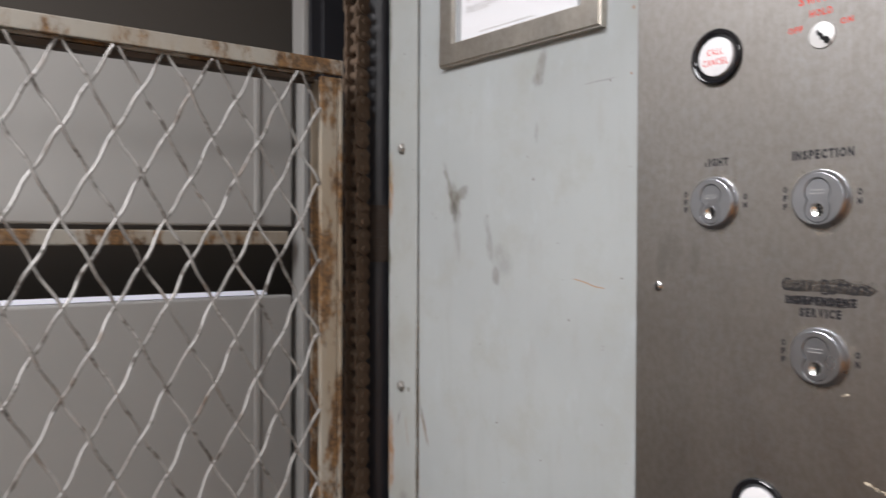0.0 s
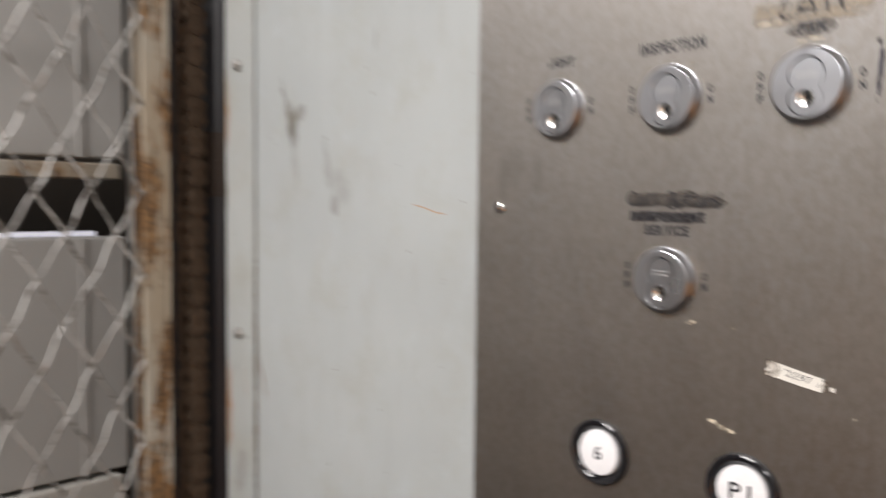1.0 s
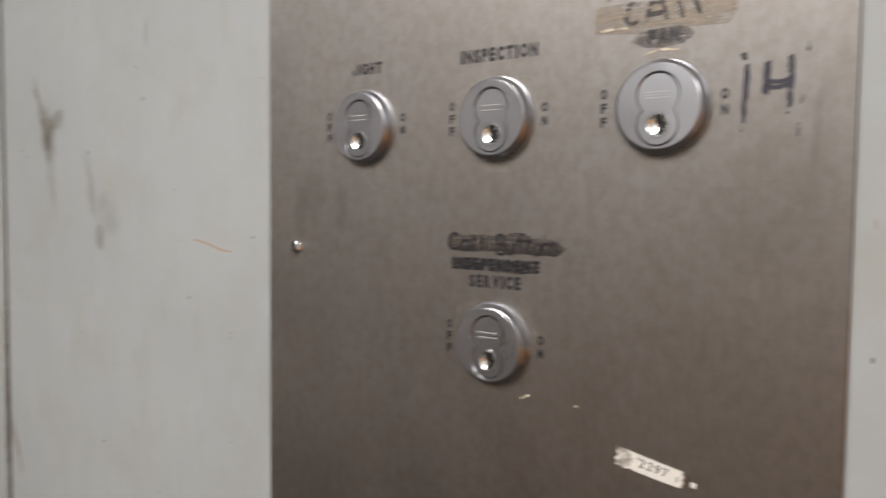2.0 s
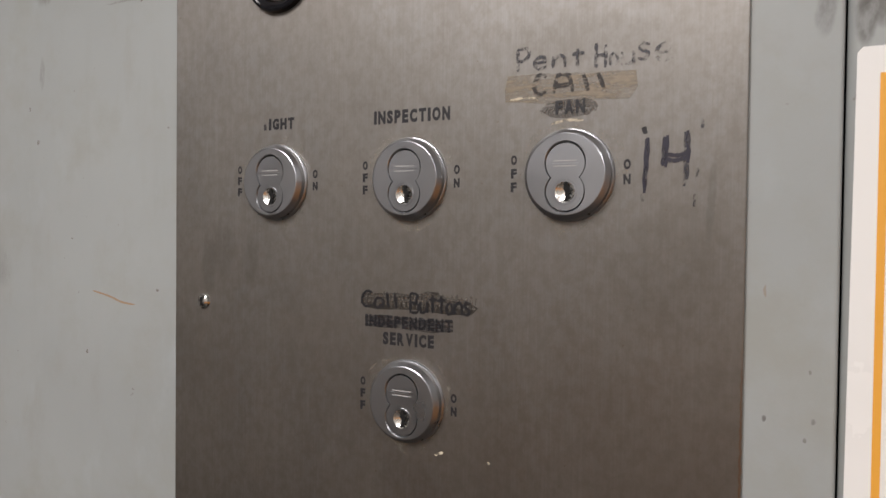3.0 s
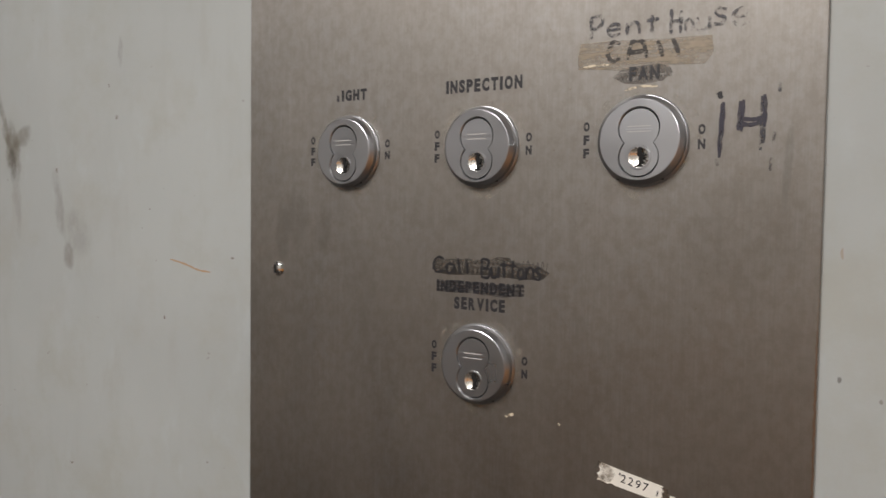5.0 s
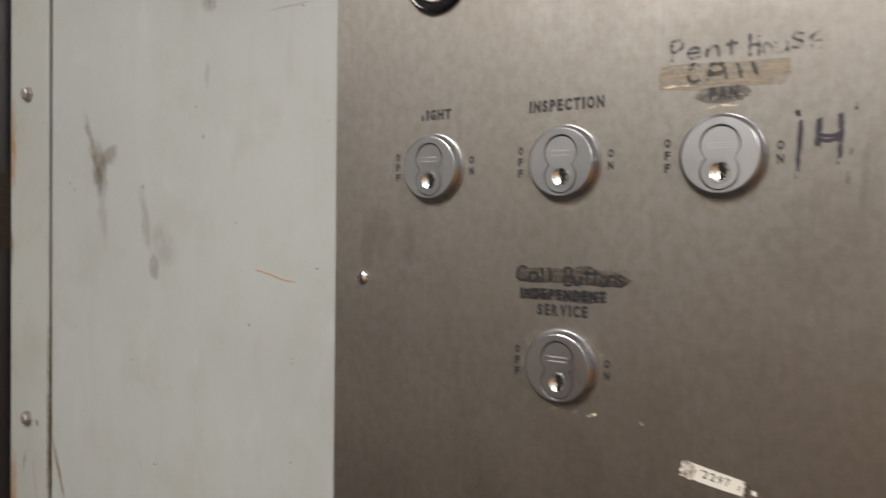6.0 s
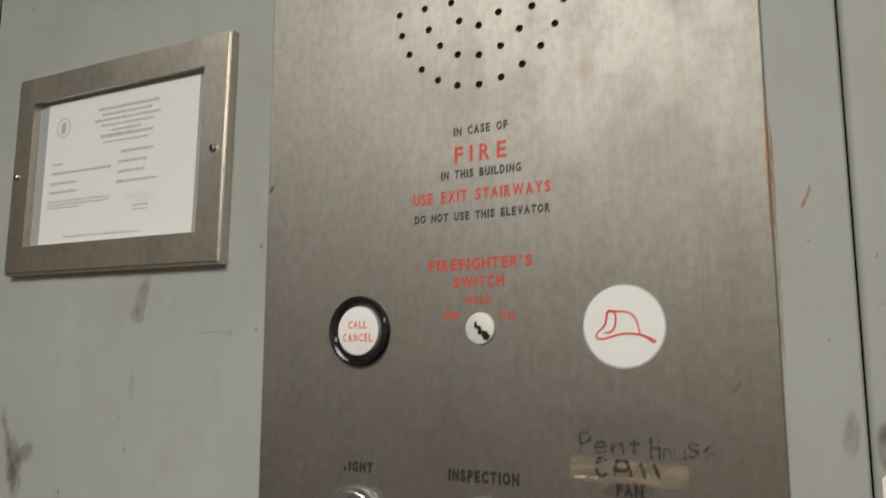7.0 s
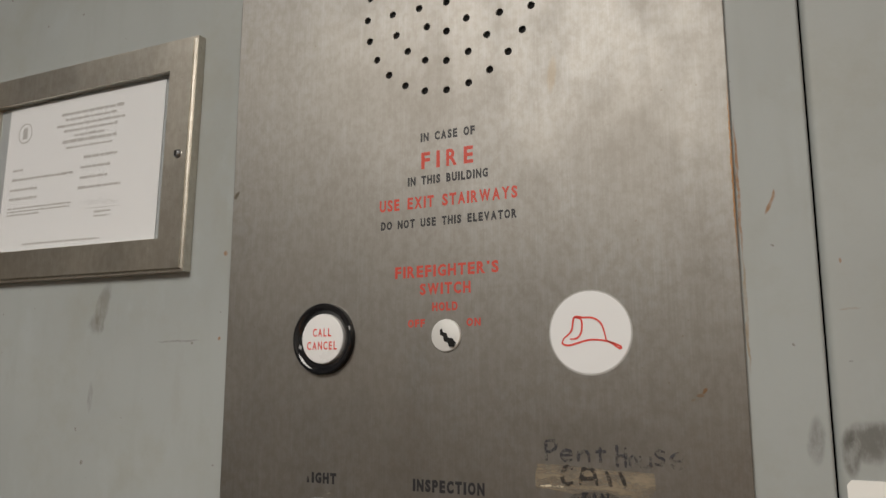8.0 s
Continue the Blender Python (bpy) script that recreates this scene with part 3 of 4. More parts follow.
# added strip: shadow under the top rail, put into its dark colour
part("top_rail_shadow_strip", box(-0.0240, -0.0062, GY0 + OY, -0.079 + OY, 1.6525, 1.6588, 0.0008), rail_shadow, gate, "dark brown strip painted for the shadow under the top rail")
part("bottom_rail", box(-0.0035, 0.004, GY0 + OY, -0.047 + OY, 0.035, 0.0595, 0.0012), gate_paint, gate)
part("post", box(-0.0035, 0.004, -0.0762 + OY, -0.0545 + OY, 0.0605, 1.6590, 0.0012), gate_post_paint, gate, "grey gate post streaked with rust")
part("post_lip", box(-0.0240, 0.0055, -0.0535 + OY, -0.0485 + OY, 0.0605, 1.6590, 0.0010), gate_post_paint, gate)
part("post_flange", box(-0.0240, -0.0200, -0.0762 + OY, -0.0545 + OY, 0.0605, 1.6590, 0.0008), gate_post_paint, gate)
part("far_post", box(-0.0240, 0.004, GY0 - 0.03 + OY, GY0 - 0.0005 + OY, 0.035, 1.6815, 0.0012), gate_post_paint, gate)
PY, PZ = 0.0495, 0.0872
for sign in (1, -1):
    k = sign * PZ / PY
    z_at = [1.621 + k * (y + 0.374) for y in (GY0, GY1)]
    n0 = math.ceil((GZ0 - max(z_at)) / PZ)
    n1 = math.floor((GZ1 - min(z_at)) / PZ)
    for n in range(n0, n1 + 1):
        def z_of(y):
            return 1.621 + k * (y + 0.374) + n * PZ
        ys = sorted((-0.374 + (GZ0 - 1.621 - n * PZ) / k, -0.374 + (GZ1 - 1.621 - n * PZ) / k))
        ya, yb = max(GY0, ys[0]), min(GY1, ys[1])
        if yb - ya < 0.004:
            continue
        count = max(3, int((yb - ya) / 0.0028))
        pts = []
        for i in range(count + 1):
            y = ya + (yb - ya) * i / count
            phase = (y + 0.374) / (PY / 2) * math.pi
            lift = sign * 0.0034 * math.cos(phase) * (1 if n % 2 == 0 else -1)
            side = 0.0010 * math.sin(phase * 2) * sign
            pts.append((lift - 0.001, y + OY + side * 0.87, z_of(y) - side * 0.5 * sign))
        part("wire", tube(pts, 0.00175, 7), wire_paint, gate, smooth=True)

# ---- notice on the wall beyond the joint ----
notice = thing("wall_notice", pose(0.1778, 0.0024, 1.262), "white laminated notice with an orange border line", "notice")
bm = prism([(0, 0), (0.216, 0), (0.216, 0.279), (0.003, 0.279), (0.0012, 0.277), (0.0006, 0.20), (0.0, 0.12)], -0.0006, 0.0)
part("sheet", bm, notice_paper, notice)
for x0, x1, z0, z1 in ((0.0085, 0.0112, 0.010, 0.2695), (0.2045, 0.2072, 0.010, 0.2695), (0.0114, 0.2043, 0.2668, 0.2695), (0.0114, 0.2043, 0.010, 0.0127)):
    part("border_line", box(x0, x1, -0.0009, -0.0005, z0, z1), orange_print, notice, "orange printed border")

# ---- operating panel ----
PX0, PX1, PZ0, PZ1 = -0.153, 0.1435, 0.95, 1.93
panel = thing("operating_panel", pose(0, 0, PZ0), "brushed stainless steel lift operating panel, scratched and marked", "control panel")
ORG = (0, 0, PZ0)
UX = -0.003                     # centre line of the upper fittings
SPEAKER = (UX, 1.7925)
plate_bm = box(PX0, PX1, 0.0, 0.0017, 0.0, PZ1 - PZ0, 0.0006)
plate = part("faceplate", plate_bm, steel, panel)
cut_bm = bmesh.new()
holes = [SPEAKER]
for r, count in ((0.0175, 8), (0.035, 16), (0.0523, 24)):
    for i in range(count):
        a = 2 * math.pi * i / count - math.pi / 2
        holes.append((SPEAKER[0] + r * math.cos(a), SPEAKER[1] + r * math.sin(a)))
for hx, hz in holes:
    lathe([(0, -0.004), (0.0025, -0.0008), (0.0020, 0.0004), (0.0020, 0.006), (0, 0.006)], 16, cut_bm, (hx, hz - PZ0))
cutter = mesh_object("hole_cutter", cut_bm, hollow_shade)
cutter.parent = panel
mod = plate.modifiers.new("holes", "BOOLEAN")
mod.operation, mod.solver, mod.object = "DIFFERENCE", "EXACT", cutter
bpy.context.view_layer.update()
drilled = bpy.data.meshes.new_from_object(plate.evaluated_get(bpy.context.evaluated_depsgraph_get()))
plate.modifiers.clear()
plate.data = drilled
bpy.data.objects.remove(cutter)
drilled.materials.clear()
drilled.materials.append(steel)
# thin black sheet between plate and wall, painted shade behind the loudspeaker holes
part("speaker_shade_sheet", box(UX - 0.058, UX + 0.058, 0.00175, 0.00190, SPEAKER[1] - 0.058 - PZ0, SPEAKER[1] + 0.058 - PZ0), hollow_shade, panel, "black sheet for the shade behind the loudspeaker holes")

for words, x0, x1, base, cap, mat_, bold in [
        ("IN CASE OF", -0.0190, 0.0140, 1.7122, 0.0050, black_fill, 0.048), ("FIRE", -0.0185, 0.0130, 1.6965, 0.0095, red_fill, 0.030),
        ("IN THIS BUILDING", -0.0270, 0.0215, 1.6876, 0.0050, black_fill, 0.048), ("USE EXIT STAIRWAYS", -0.0450, 0.0380, 1.6745, 0.0066, red_fill, 0.036),
        ("DO NOT USE THIS ELEVATOR", -0.0440, 0.0375, 1.6640, 0.0048, black_fill, 0.048), ("FIREFIGHTER'S", -0.0345, 0.0270, 1.6362, 0.0064, red_fill, 0.036),
        ("SWITCH", -0.0190, 0.0110, 1.6265, 0.0062, red_fill, 0.036), ("HOLD", -0.0115, 0.0035, 1.6176, 0.0046, red_fill, 0.040),
        ("OFF", -0.0262, -0.0160, 1.6093, 0.0042, red_fill, 0.040), ("ON", 0.0086, 0.0166, 1.6090, 0.0042, red_fill, 0.040),
        ("IGHT", -0.0868, -0.0705, 1.5252, 0.0058, black_fill, 0.056), ("INSPECTION", -0.0226, 0.0180, 1.5246, 0.0062, black_fill, 0.056),
        ("SERVICE", -0.0165, 0.0110, 1.4208, 0.0060, black_fill, 0.056),
        ("INDEPENDENT", -0.0265, 0.0205, 1.4288, 0.0058, black_fill, 0.056)]:
    lettering(words, x0, x1, base, cap, mat_, panel, bold=bold, spacing=0.44 if words == "FIRE" else 0.18, origin=ORG)
part("worn_letter", box(-0.0900, -0.0885, -0.00015, 0.0003, 1.5252 - PZ0, 1.5285 - PZ0), ink_faded, panel, "almost worn away letter")

LOCKS = [(-0.0812, 1.4984), (-0.0024, 1.4984), (0.0743, 1.4984), (-0.0026, 1.3954)]
for cx, cz in LOCKS:
    for i, ch in enumerate("OFF"):
        z = cz + 0.0049 - i * 0.0058
        lettering(ch, cx - 0.0263, cx - 0.0236, z, 0.0042, black_fill, panel, bold=0.055, origin=ORG)
    for i, ch in enumerate("ON"):
        z = cz + 0.0017 - i * 0.0060
        lettering(ch, cx + 0.0227, cx + 0.0256, z, 0.0042, black_fill, panel, bold=0.055, origin=ORG)


def screw(x, z, parent, y, r=0.0048, material=polished, origin=(0, 0, 0)):
    x, y, z = x - origin[0], y - origin[1], z - origin[2]
    bm = lathe([(0, y - 0.0024), (r * 0.5, y - 0.0022), (r * 0.85, y - 0.0014), (r, y - 0.0002), (r, y + 0.0004)], 20, at=(x, z))
    ob = part("screw", bm, material, parent, "domed metal screw head", True)
    part("slot", box(x - r * 0.16, x + r * 0.16, y - 0.0027, y - 0.0018, z - r * 0.55, z + r * 0.55), hollow_shade, ob)


screw(-0.1312, 1.4352, panel, 0.0, 0.0042, origin=ORG)


lettering("FAN", 0.0679, 0.0806, 1.5238, 0.0058, black_fill, panel, y=-0.0004, bold=0.04, spacing=0.2, origin=ORG)

# ---- key switches ----
def key_switch(x, z, label):
    lock = thing("key_switch", pose(x, 0, z), label, "key switch", "key switches of the operating panel")
    up, low = (0.0045, 0.0083), (-0.0069, 0.0081)        # centre height and radius of the two lobes
    outline = []
    zc = ((up[1] ** 2 - low[1] ** 2) - (up[0] ** 2 - low[0] ** 2)) / (-2 * (up[0] - low[0]))
    au = math.asin((zc - up[0]) / up[1])
    al = math.asin((zc - low[0]) / low[1])
    for i in range(33):
        a = au + (math.pi - 2 * au) * i / 32
        outline.append((up[1] * math.cos(a), up[0] + up[1] * math.sin(a)))
    for i in range(33):
        a = math.pi - al + (math.pi + 2 * al) * i / 32
        outline.append((low[1] * math.cos(a), low[0] + low[1] * math.sin(a)))
    # body: base flange, flank, chamfer and flat face, pierced by the chamfered seat of the core
    bm, loops = bmesh.new(), []
    way = [math.atan2(pz - zc, px) for px, pz in outline]
    for r, y in ((0.0194, 0.0), (0.0194, -0.0006), (0.0190, -0.0011), (0.0187, -0.0012), (0.0186, -0.0036), (0.0183, -0.0041), (0.0170, -0.0058), (0.0166, -0.0060)):
        loops.append([bm.verts.new((r * math.cos(a), y, r * math.sin(a))) for a in way])
    for grow, y in ((1.075, -0.0060), (1.035, -0.0055), (1.03, -0.0030)):
        loops.append([bm.verts.new((px * grow, y, (pz - zc) * grow + zc)) for px, pz in outline])
    for p, q in zip(loops, loops[1:]):
        for i in range(len(p)):
            j = (i + 1) % len(p)
            bm.faces.new((p[i], p[j], q[j], q[i]))
    part("housing", bm, satin, lock, smooth=True)
    # core: a figure-eight block, bored for the plug
    pz0 = low[0] - 0.0004
    bm, loops = bmesh.new(), []
    turn = [math.atan2(pz - pz0, px) for px, pz in outline]
    for y in (-0.0030, -0.0056):
        loops.append([bm.verts.new((px, y, pz)) for px, pz in outline])
    for y in (-0.0056, -0.0038):
        loops.append([bm.verts.new((0.0052 * math.cos(a), y, pz0 + 0.0052 * math.sin(a))) for a in turn])
    for p, q in zip(loops, loops[1:]):
        for i in range(len(p)):
            j = (i + 1) % len(p)
            bm.faces.new((p[i], p[j], q[j], q[i]))
    core = part("core", bm, core_metal, lock, "figure-eight lock core", True)
    # black sheet behind the core: the groove's shade put into its colour
    part("core_groove_shade", box(-0.010, 0.010, -0.0030, -0.0026, -0.0165, 0.0142), hollow_shade, lock, "black sheet for the shade in the groove round the core")
    plug = part("plug", lathe([(0.00515, -0.0042), (0.00515, -0.0056), (0.0050, -0.00570), (0.0043, -0.00569)], 32, at=(0, pz0)), core_metal, lock, "round key plug", True)
    part("keyway_bowl", lathe([(0.0043 * k / 6, -0.00568 + 0.0012 * (1 - (k / 6) ** 2)) for k in range(6, -1, -1)], 28, at=(0, pz0)), bright_bowl, plug, "bright worn metal round the keyhole", True)
    slot = [(-0.0007, 0.0036), (0.0006, 0.0036), (0.0006, 0.0016), (0.0013, 0.0008), (0.0013, -0.0006), (0.0006, -0.0012), (0.0015, -0.0022), (0.0004, -0.0030), (0.0014, -0.0040), (-0.0018, -0.0040),
            (-0.0004, -0.0030), (-0.0004, -0.0018), (-0.0002, -0.0004), (-0.0009, 0.0006), (-0.0009, 0.0016)]
    part("keyhole", prism([(px * 1.25 + 0.0006, pz * 1.05 + pz0 + 0.0003) for px, pz in slot], -0.00575, -0.0036), hollow_shade, plug, "dark keyhole")
    for i, w in enumerate((0.0050, 0.0056, 0.0050)):
        part("maker_mark", box(-w, w, -0.00572, -0.0054, up[0] - 0.0002 + 0.0011 * (i - 1), up[0] + 0.0002 + 0.0011 * (i - 1)), print_grey if i != 1 else satin, core)
    return lock


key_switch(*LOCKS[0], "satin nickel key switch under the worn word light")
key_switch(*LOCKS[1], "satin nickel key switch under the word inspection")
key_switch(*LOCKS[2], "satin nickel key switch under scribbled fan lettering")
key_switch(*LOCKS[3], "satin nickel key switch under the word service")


# ---- push buttons, fire switch, indicator ----
def push_button(x, z, label, material, words):
    b = thing("push_button", pose(x, 0, z), label, "push button", "push buttons of the operating panel")
    part("bezel", lathe([(0.0204, 0.0), (0.0204, -0.0020), (0.0200, -0.0032), (0.0193, -0.0037), (0.0186, -0.0036), (0.0172, -0.0031), (0.0158, -0.0020), (0.0147, -0.0006), (0.0143, 0.0)], 56), black_plastic, b, "glossy black round bezel", True)
    cap = part("cap", lathe([(0.0141, 0.0), (0.0141, -0.0022), (0.0138, -0.0027), (0.0130, -0.0029), (0, -0.0029)], 48), white_plastic, b, "white round button cap", True)
    for text, x0, x1, base, h in words:
        lettering(text, x0, x1, base, h, material, cap, y=-0.0029, bold=0.012)
    return b


push_button(-0.0803, 1.6045, "white button in black bezel lettered call cancel", red_print,
            [("CALL", -0.0062, 0.0062, 0.0012, 0.0046), ("CANCEL", -0.0100, 0.0102, -0.0062, 0.0046)])
push_button(-0.0440, 1.2850, "white floor button in black bezel numbered six", black_fill, [("6", -0.0026, 0.0026, -0.0045, 0.0088)])
push_button(0.0475, 1.2860, "white floor button in black bezel lettered P1", black_fill, [("P1", -0.0066, 0.0056, -0.0045, 0.0090)])

fire = thing("fire_switch", pose(UX, 0, 1.6045), "small bright nickel firefighter key switch in the panel", "key switch")
part("face", lathe([(0.0086, 0.0), (0.0086, -0.0008), (0.0082, -0.0013), (0.0040, -0.0017), (0, -0.0018)], 40), fire_face, fire, smooth=True)
jag = [(-0.0030, 0.0030), (-0.0018, 0.0036), (-0.0012, 0.0016), (0.0008, 0.0012), (0.0016, -0.0012), (0.0042, -0.0016), (0.0062, -0.0040), (0.0050, -0.0062),
       (0.0024, -0.0060), (0.0016, -0.0038), (-0.0006, -0.0030), (-0.0010, -0.0004), (-0.0028, 0.0002)]
part("keyhole", prism(jag, -0.0021, -0.0016), hollow_shade, fire, "dark crooked keyhole")

lamp = thing("helmet_indicator", pose(0.0740, 0, 1.6040), "round milky white indicator with red helmet outline", "indicator light")
part("gasket", lathe([(0.0206, 0.0001), (0.0206, -0.0002), (0.0199, -0.0002), (0.0199, 0.0001)], 56), print_grey, lamp)
part("lens", lathe([(0.0199, 0.0), (0.0199, -0.0003), (0.0196, -0.0005), (0, -0.0006)], 56), lens_plastic, lamp, "milky white round lens", True)
bm = bmesh.new()
for stroke in ([(-0.0128, -0.0026), (-0.0090, 0.0010), (-0.0074, 0.0074), (-0.0030, 0.0072), (0.0020, 0.0068), (0.0060, 0.0036), (0.0080, -0.0038)],
               [(-0.0128, -0.0026), (-0.0136, -0.0050), (-0.0100, -0.0060), (0.0000, -0.0036), (0.0090, -0.0046), (0.0140, -0.0078), (0.0146, -0.0068), (0.0082, -0.0040)],
               [(-0.0074, 0.0074), (-0.0040, 0.0062), (-0.0040, 0.0006), (-0.0062, -0.0026), (-0.0098, -0.0030)]):
    ribbon(stroke, 0.0009, -0.0007, -0.0008, bm, 0.1)
part("helmet_outline", bm, red_print, lamp, "red printed helmet outline")

# ---- certificate in its steel frame ----
FM = pose(-0.3005, 0.0020, 1.7313, 0, 0.9, 0)
frame_thing = thing("certificate_holder", FM, "brushed steel wall frame with two screws and glass", "picture frame")
W, H, IW, IH, FY = 0.1140, 0.0797, 0.0920, 0.0575, -0.0085
for a, b in (((-1, 1), (1, 1)), ((1, 1), (1, -1)), ((1, -1), (-1, -1)), ((-1, -1), (-1, 1))):
    bm = prism([(a[0] * W, a[1] * H), (b[0] * W, b[1] * H), (b[0] * IW, b[1] * IH), (a[0] * IW, a[1] * IH)], FY, 0.0)
    bmesh.ops.bevel(bm, geom=[e for e in bm.edges if all(v.co.y < FY + 1e-5 and abs(v.co.x) > W - 1e-5 for v in e.verts)], offset=0.0022, segments=3, affect="EDGES")
    part("frame_side", bm, frame_steel, frame_thing)
part("backing", box(-IW, IW, -0.0024, -0.0005, -IH, IH), card, frame_thing, "grey card backing")
pane = part("pane", box(-IW, IW, -0.0058, -0.0050, -IH, IH), pane_mat, frame_thing, "clear glass pane")
pane.visible_shadow = False
screw(-0.1062, -0.0015, frame_thing, FY, 0.0030, satin)
screw(0.1045, -0.0020, frame_thing, FY, 0.0030, satin)

cert = thing("certificate", FM @ pose(0.0005, -0.0026, -0.0010, 0, 0.3, 0), "white printed certificate sheet behind glass", "certificate")
part("sheet", box(-0.0815, 0.0825, -0.0003, 0.0, -0.0560, 0.0560), paper, cert)


def print_line(x0, x1, z, h=0.0016, seed=0):
    """One line of print, too small to read: bars of uneven length."""
    r, bm, x = random.Random(seed), bmesh.new(), x0
    while x < x1 - 0.001:
        w = min(r.uniform(0.0025, 0.0085), x1 - x)
        box(x, x + w, -0.00045, -0.0002, z, z + h * r.uniform(0.8, 1.05), 0, bm)
        x += w + 0.0011
    part("print_line", bm, print_grey, cert)


for i, (x0, x1, h) in enumerate(((-0.022, 0.043, 0.0022), (-0.017, 0.036, 0.0018), (-0.026, 0.045, 0.0018), (-0.018, 0.038, 0.0018), (-0.006, 0.026, 0.0018), (-0.018, 0.038, 0.0024), (-0.014, 0.034, 0.0014))):
    print_line(x0, x1, 0.0435 - i * 0.0043, h, i)
for i, (x0, x1, z, h) in enumerate(((0.006, 0.040, 0.0085, 0.0020), (0.004, 0.034, 0.0010, 0.0020), (0.004, 0.032, -0.0065, 0.0020), (0.003, 0.046, -0.0140, 0.0020), (0.022, 0.040, -0.0325, 0.0014), (0.022, 0.038, -0.0355, 0.0012),
                                    (-0.072, -0.060, 0.0060, 0.0016), (-0.072, -0.004, -0.0015, 0.0020), (-0.073, -0.040, -0.0095, 0.0020), (-0.073, -0.040, -0.0165, 0.0020), (-0.074, -0.003, -0.0235, 0.0013), (-0.074, -0.004, -0.0260, 0.0013), (-0.074, -0.036, -0.0285, 0.0013),
                                    (-0.052, -0.008, -0.0515, 0.0014), (-0.006, 0.030, -0.0515, 0.0014))):
    print_line(x0, x1, z, h, 20 + i)
bm = lathe([(0.0080, -0.0002), (0.0080, -0.00045), (0.0071, -0.00045), (0.0071, -0.0002)], 28, at=(-0.062, 0.0355))
box(-0.0645, -0.0595, -0.00045, -0.0002, 0.0310, 0.0395, 0, bm)
part("seal", bm, print_grey, cert, "grey printed round seal")
bm = ribbon([(0.012, -0.0265), (0.015, -0.0210), (0.0165, -0.0262), (0.020, -0.0235), (0.024, -0.0262), (0.028, -0.0215), (0.031, -0.0262), (0.036, -0.0240), (0.040, -0.0258), (0.047, -0.0250)], 0.0005, -0.0003, -0.00045)
part("signature", bm, print_grey, cert, "illegible pen flourish")
print_line(0.010, 0.048, -0.0292, 0.0004, 60)

# ---- handwriting, glue and labels on the panel ----
def marks(name, strokes, width, material, label, y=-0.00025):
    for i, s in enumerate(strokes):
        part(name, ribbon([(x, z - PZ0) for x, z in s], width, 0, y - 0.00001 * (i % 7)), material, panel, label)


def glyphs(spec, x, z, w, h, gap, slope=0.0):
    """Strokes of hand-drawn letters, given in unit boxes, set in a row."""
    out = []
    for wide, tall, strokes in spec:
        for s in strokes:
            out.append([(x + px * w * wide, z + slope * (x + px * w) + pz * h * tall) for px, pz in s])
        x += w * wide + gap
    return out


P_ = (1, 1, [[(0.1, -0.1), (0.05, 1)], [(0.05, 1), (0.8, 1.0), (0.95, 0.7), (0.6, 0.45), (0.1, 0.4)]])
e_ = (0.8, 0.62, [[(0.05, 0.5), (0.9, 0.6), (0.7, 1), (0.2, 0.9), (0.0, 0.4), (0.4, 0.0), (1, 0.15)]])
n_ = (0.8, 0.62, [[(0.05, 1), (0.05, 0)], [(0.05, 0.6), (0.5, 1), (0.9, 0.8), (0.95, 0)]])
t_ = (0.8, 0.95, [[(0.5, 1), (0.5, 0)], [(0.0, 0.72), (1.0, 0.76)]])
H_ = (1, 1, [[(0.0, 1), (0.0, 0)], [(0.0, 0.5), (0.6, 0.5)], [(0.62, 0.9), (0.60, 0.0)]])
o_ = (0.7, 0.6, [[(0.5, 1), (0.05, 0.6), (0.3, 0), (0.9, 0.3), (0.6, 1)]])
u_ = (0.8, 0.6, [[(0.0, 1), (0.1, 0.1), (0.6, 0.05), (0.9, 0.5)], [(0.92, 1), (0.95, 0)]])
s_ = (0.7, 0.65, [[(0.95, 0.9), (0.4, 1), (0.2, 0.7), (0.8, 0.4), (0.6, 0.05), (0.0, 0.1)]])
C_ = (1, 1, [[(0.95, 0.9), (0.4, 1), (0.0, 0.5), (0.3, 0.05), (0.95, 0.15)]])
A_ = (1, 0.9, [[(0.0, 0.0), (0.2, 1.0), (0.7, 0.95), (0.9, 0.0)], [(0.1, 0.4), (0.8, 0.45)]])
l_ = (0.55, 1, [[(0.3, 1), (0.55, 0.0)]])
a_ = (0.8, 0.6, [[(0.9, 0.9), (0.3, 1), (0.0, 0.4), (0.4, 0), (0.9, 0.5)], [(0.9, 1), (0.95, 0)]])
B_ = (1, 1, [[(0.1, 0), (0.1, 1)], [(0.1, 1), (0.8, 0.9), (0.6, 0.5), (0.1, 0.5)], [(0.3, 0.5), (0.9, 0.4), (0.8, 0.0), (0.0, 0.0)]])

def written(letters):
    """Strokes of hand-drawn letters, each in its own box: shape, left, right, foot, head."""
    return [[(xa + px * (xb - xa), za + pz * (zb - za)) for px, pz in stroke] for spec, xa, xb, za, zb in letters for stroke in spec[2]]


pent = [(P_, 0.0502, 0.0560, 1.5440, 1.5525), (e_, 0.0582, 0.0636, 1.5436, 1.5484), (n_, 0.0663, 0.0720, 1.5433, 1.5482), (t_, 0.0742, 0.0801, 1.5429, 1.5503)]
house = [(H_, 0.0850, 0.0915, 1.5416, 1.5518), (s_, 0.1020, 0.1070, 1.5433, 1.5498)]
worn_house = [(o_, 0.0906, 0.0944, 1.5423, 1.5474), (u_, 0.0956, 0.1007, 1.5418, 1.5472), (e_, 0.1091, 0.1154, 1.5423, 1.5486)]
marks("handwriting", written(pent + house), 0.0015, ink_faded, "faded black marker words pent house")
marks("handwriting", written(worn_house), 0.0014, ink_worn, "half rubbed out marker letters")
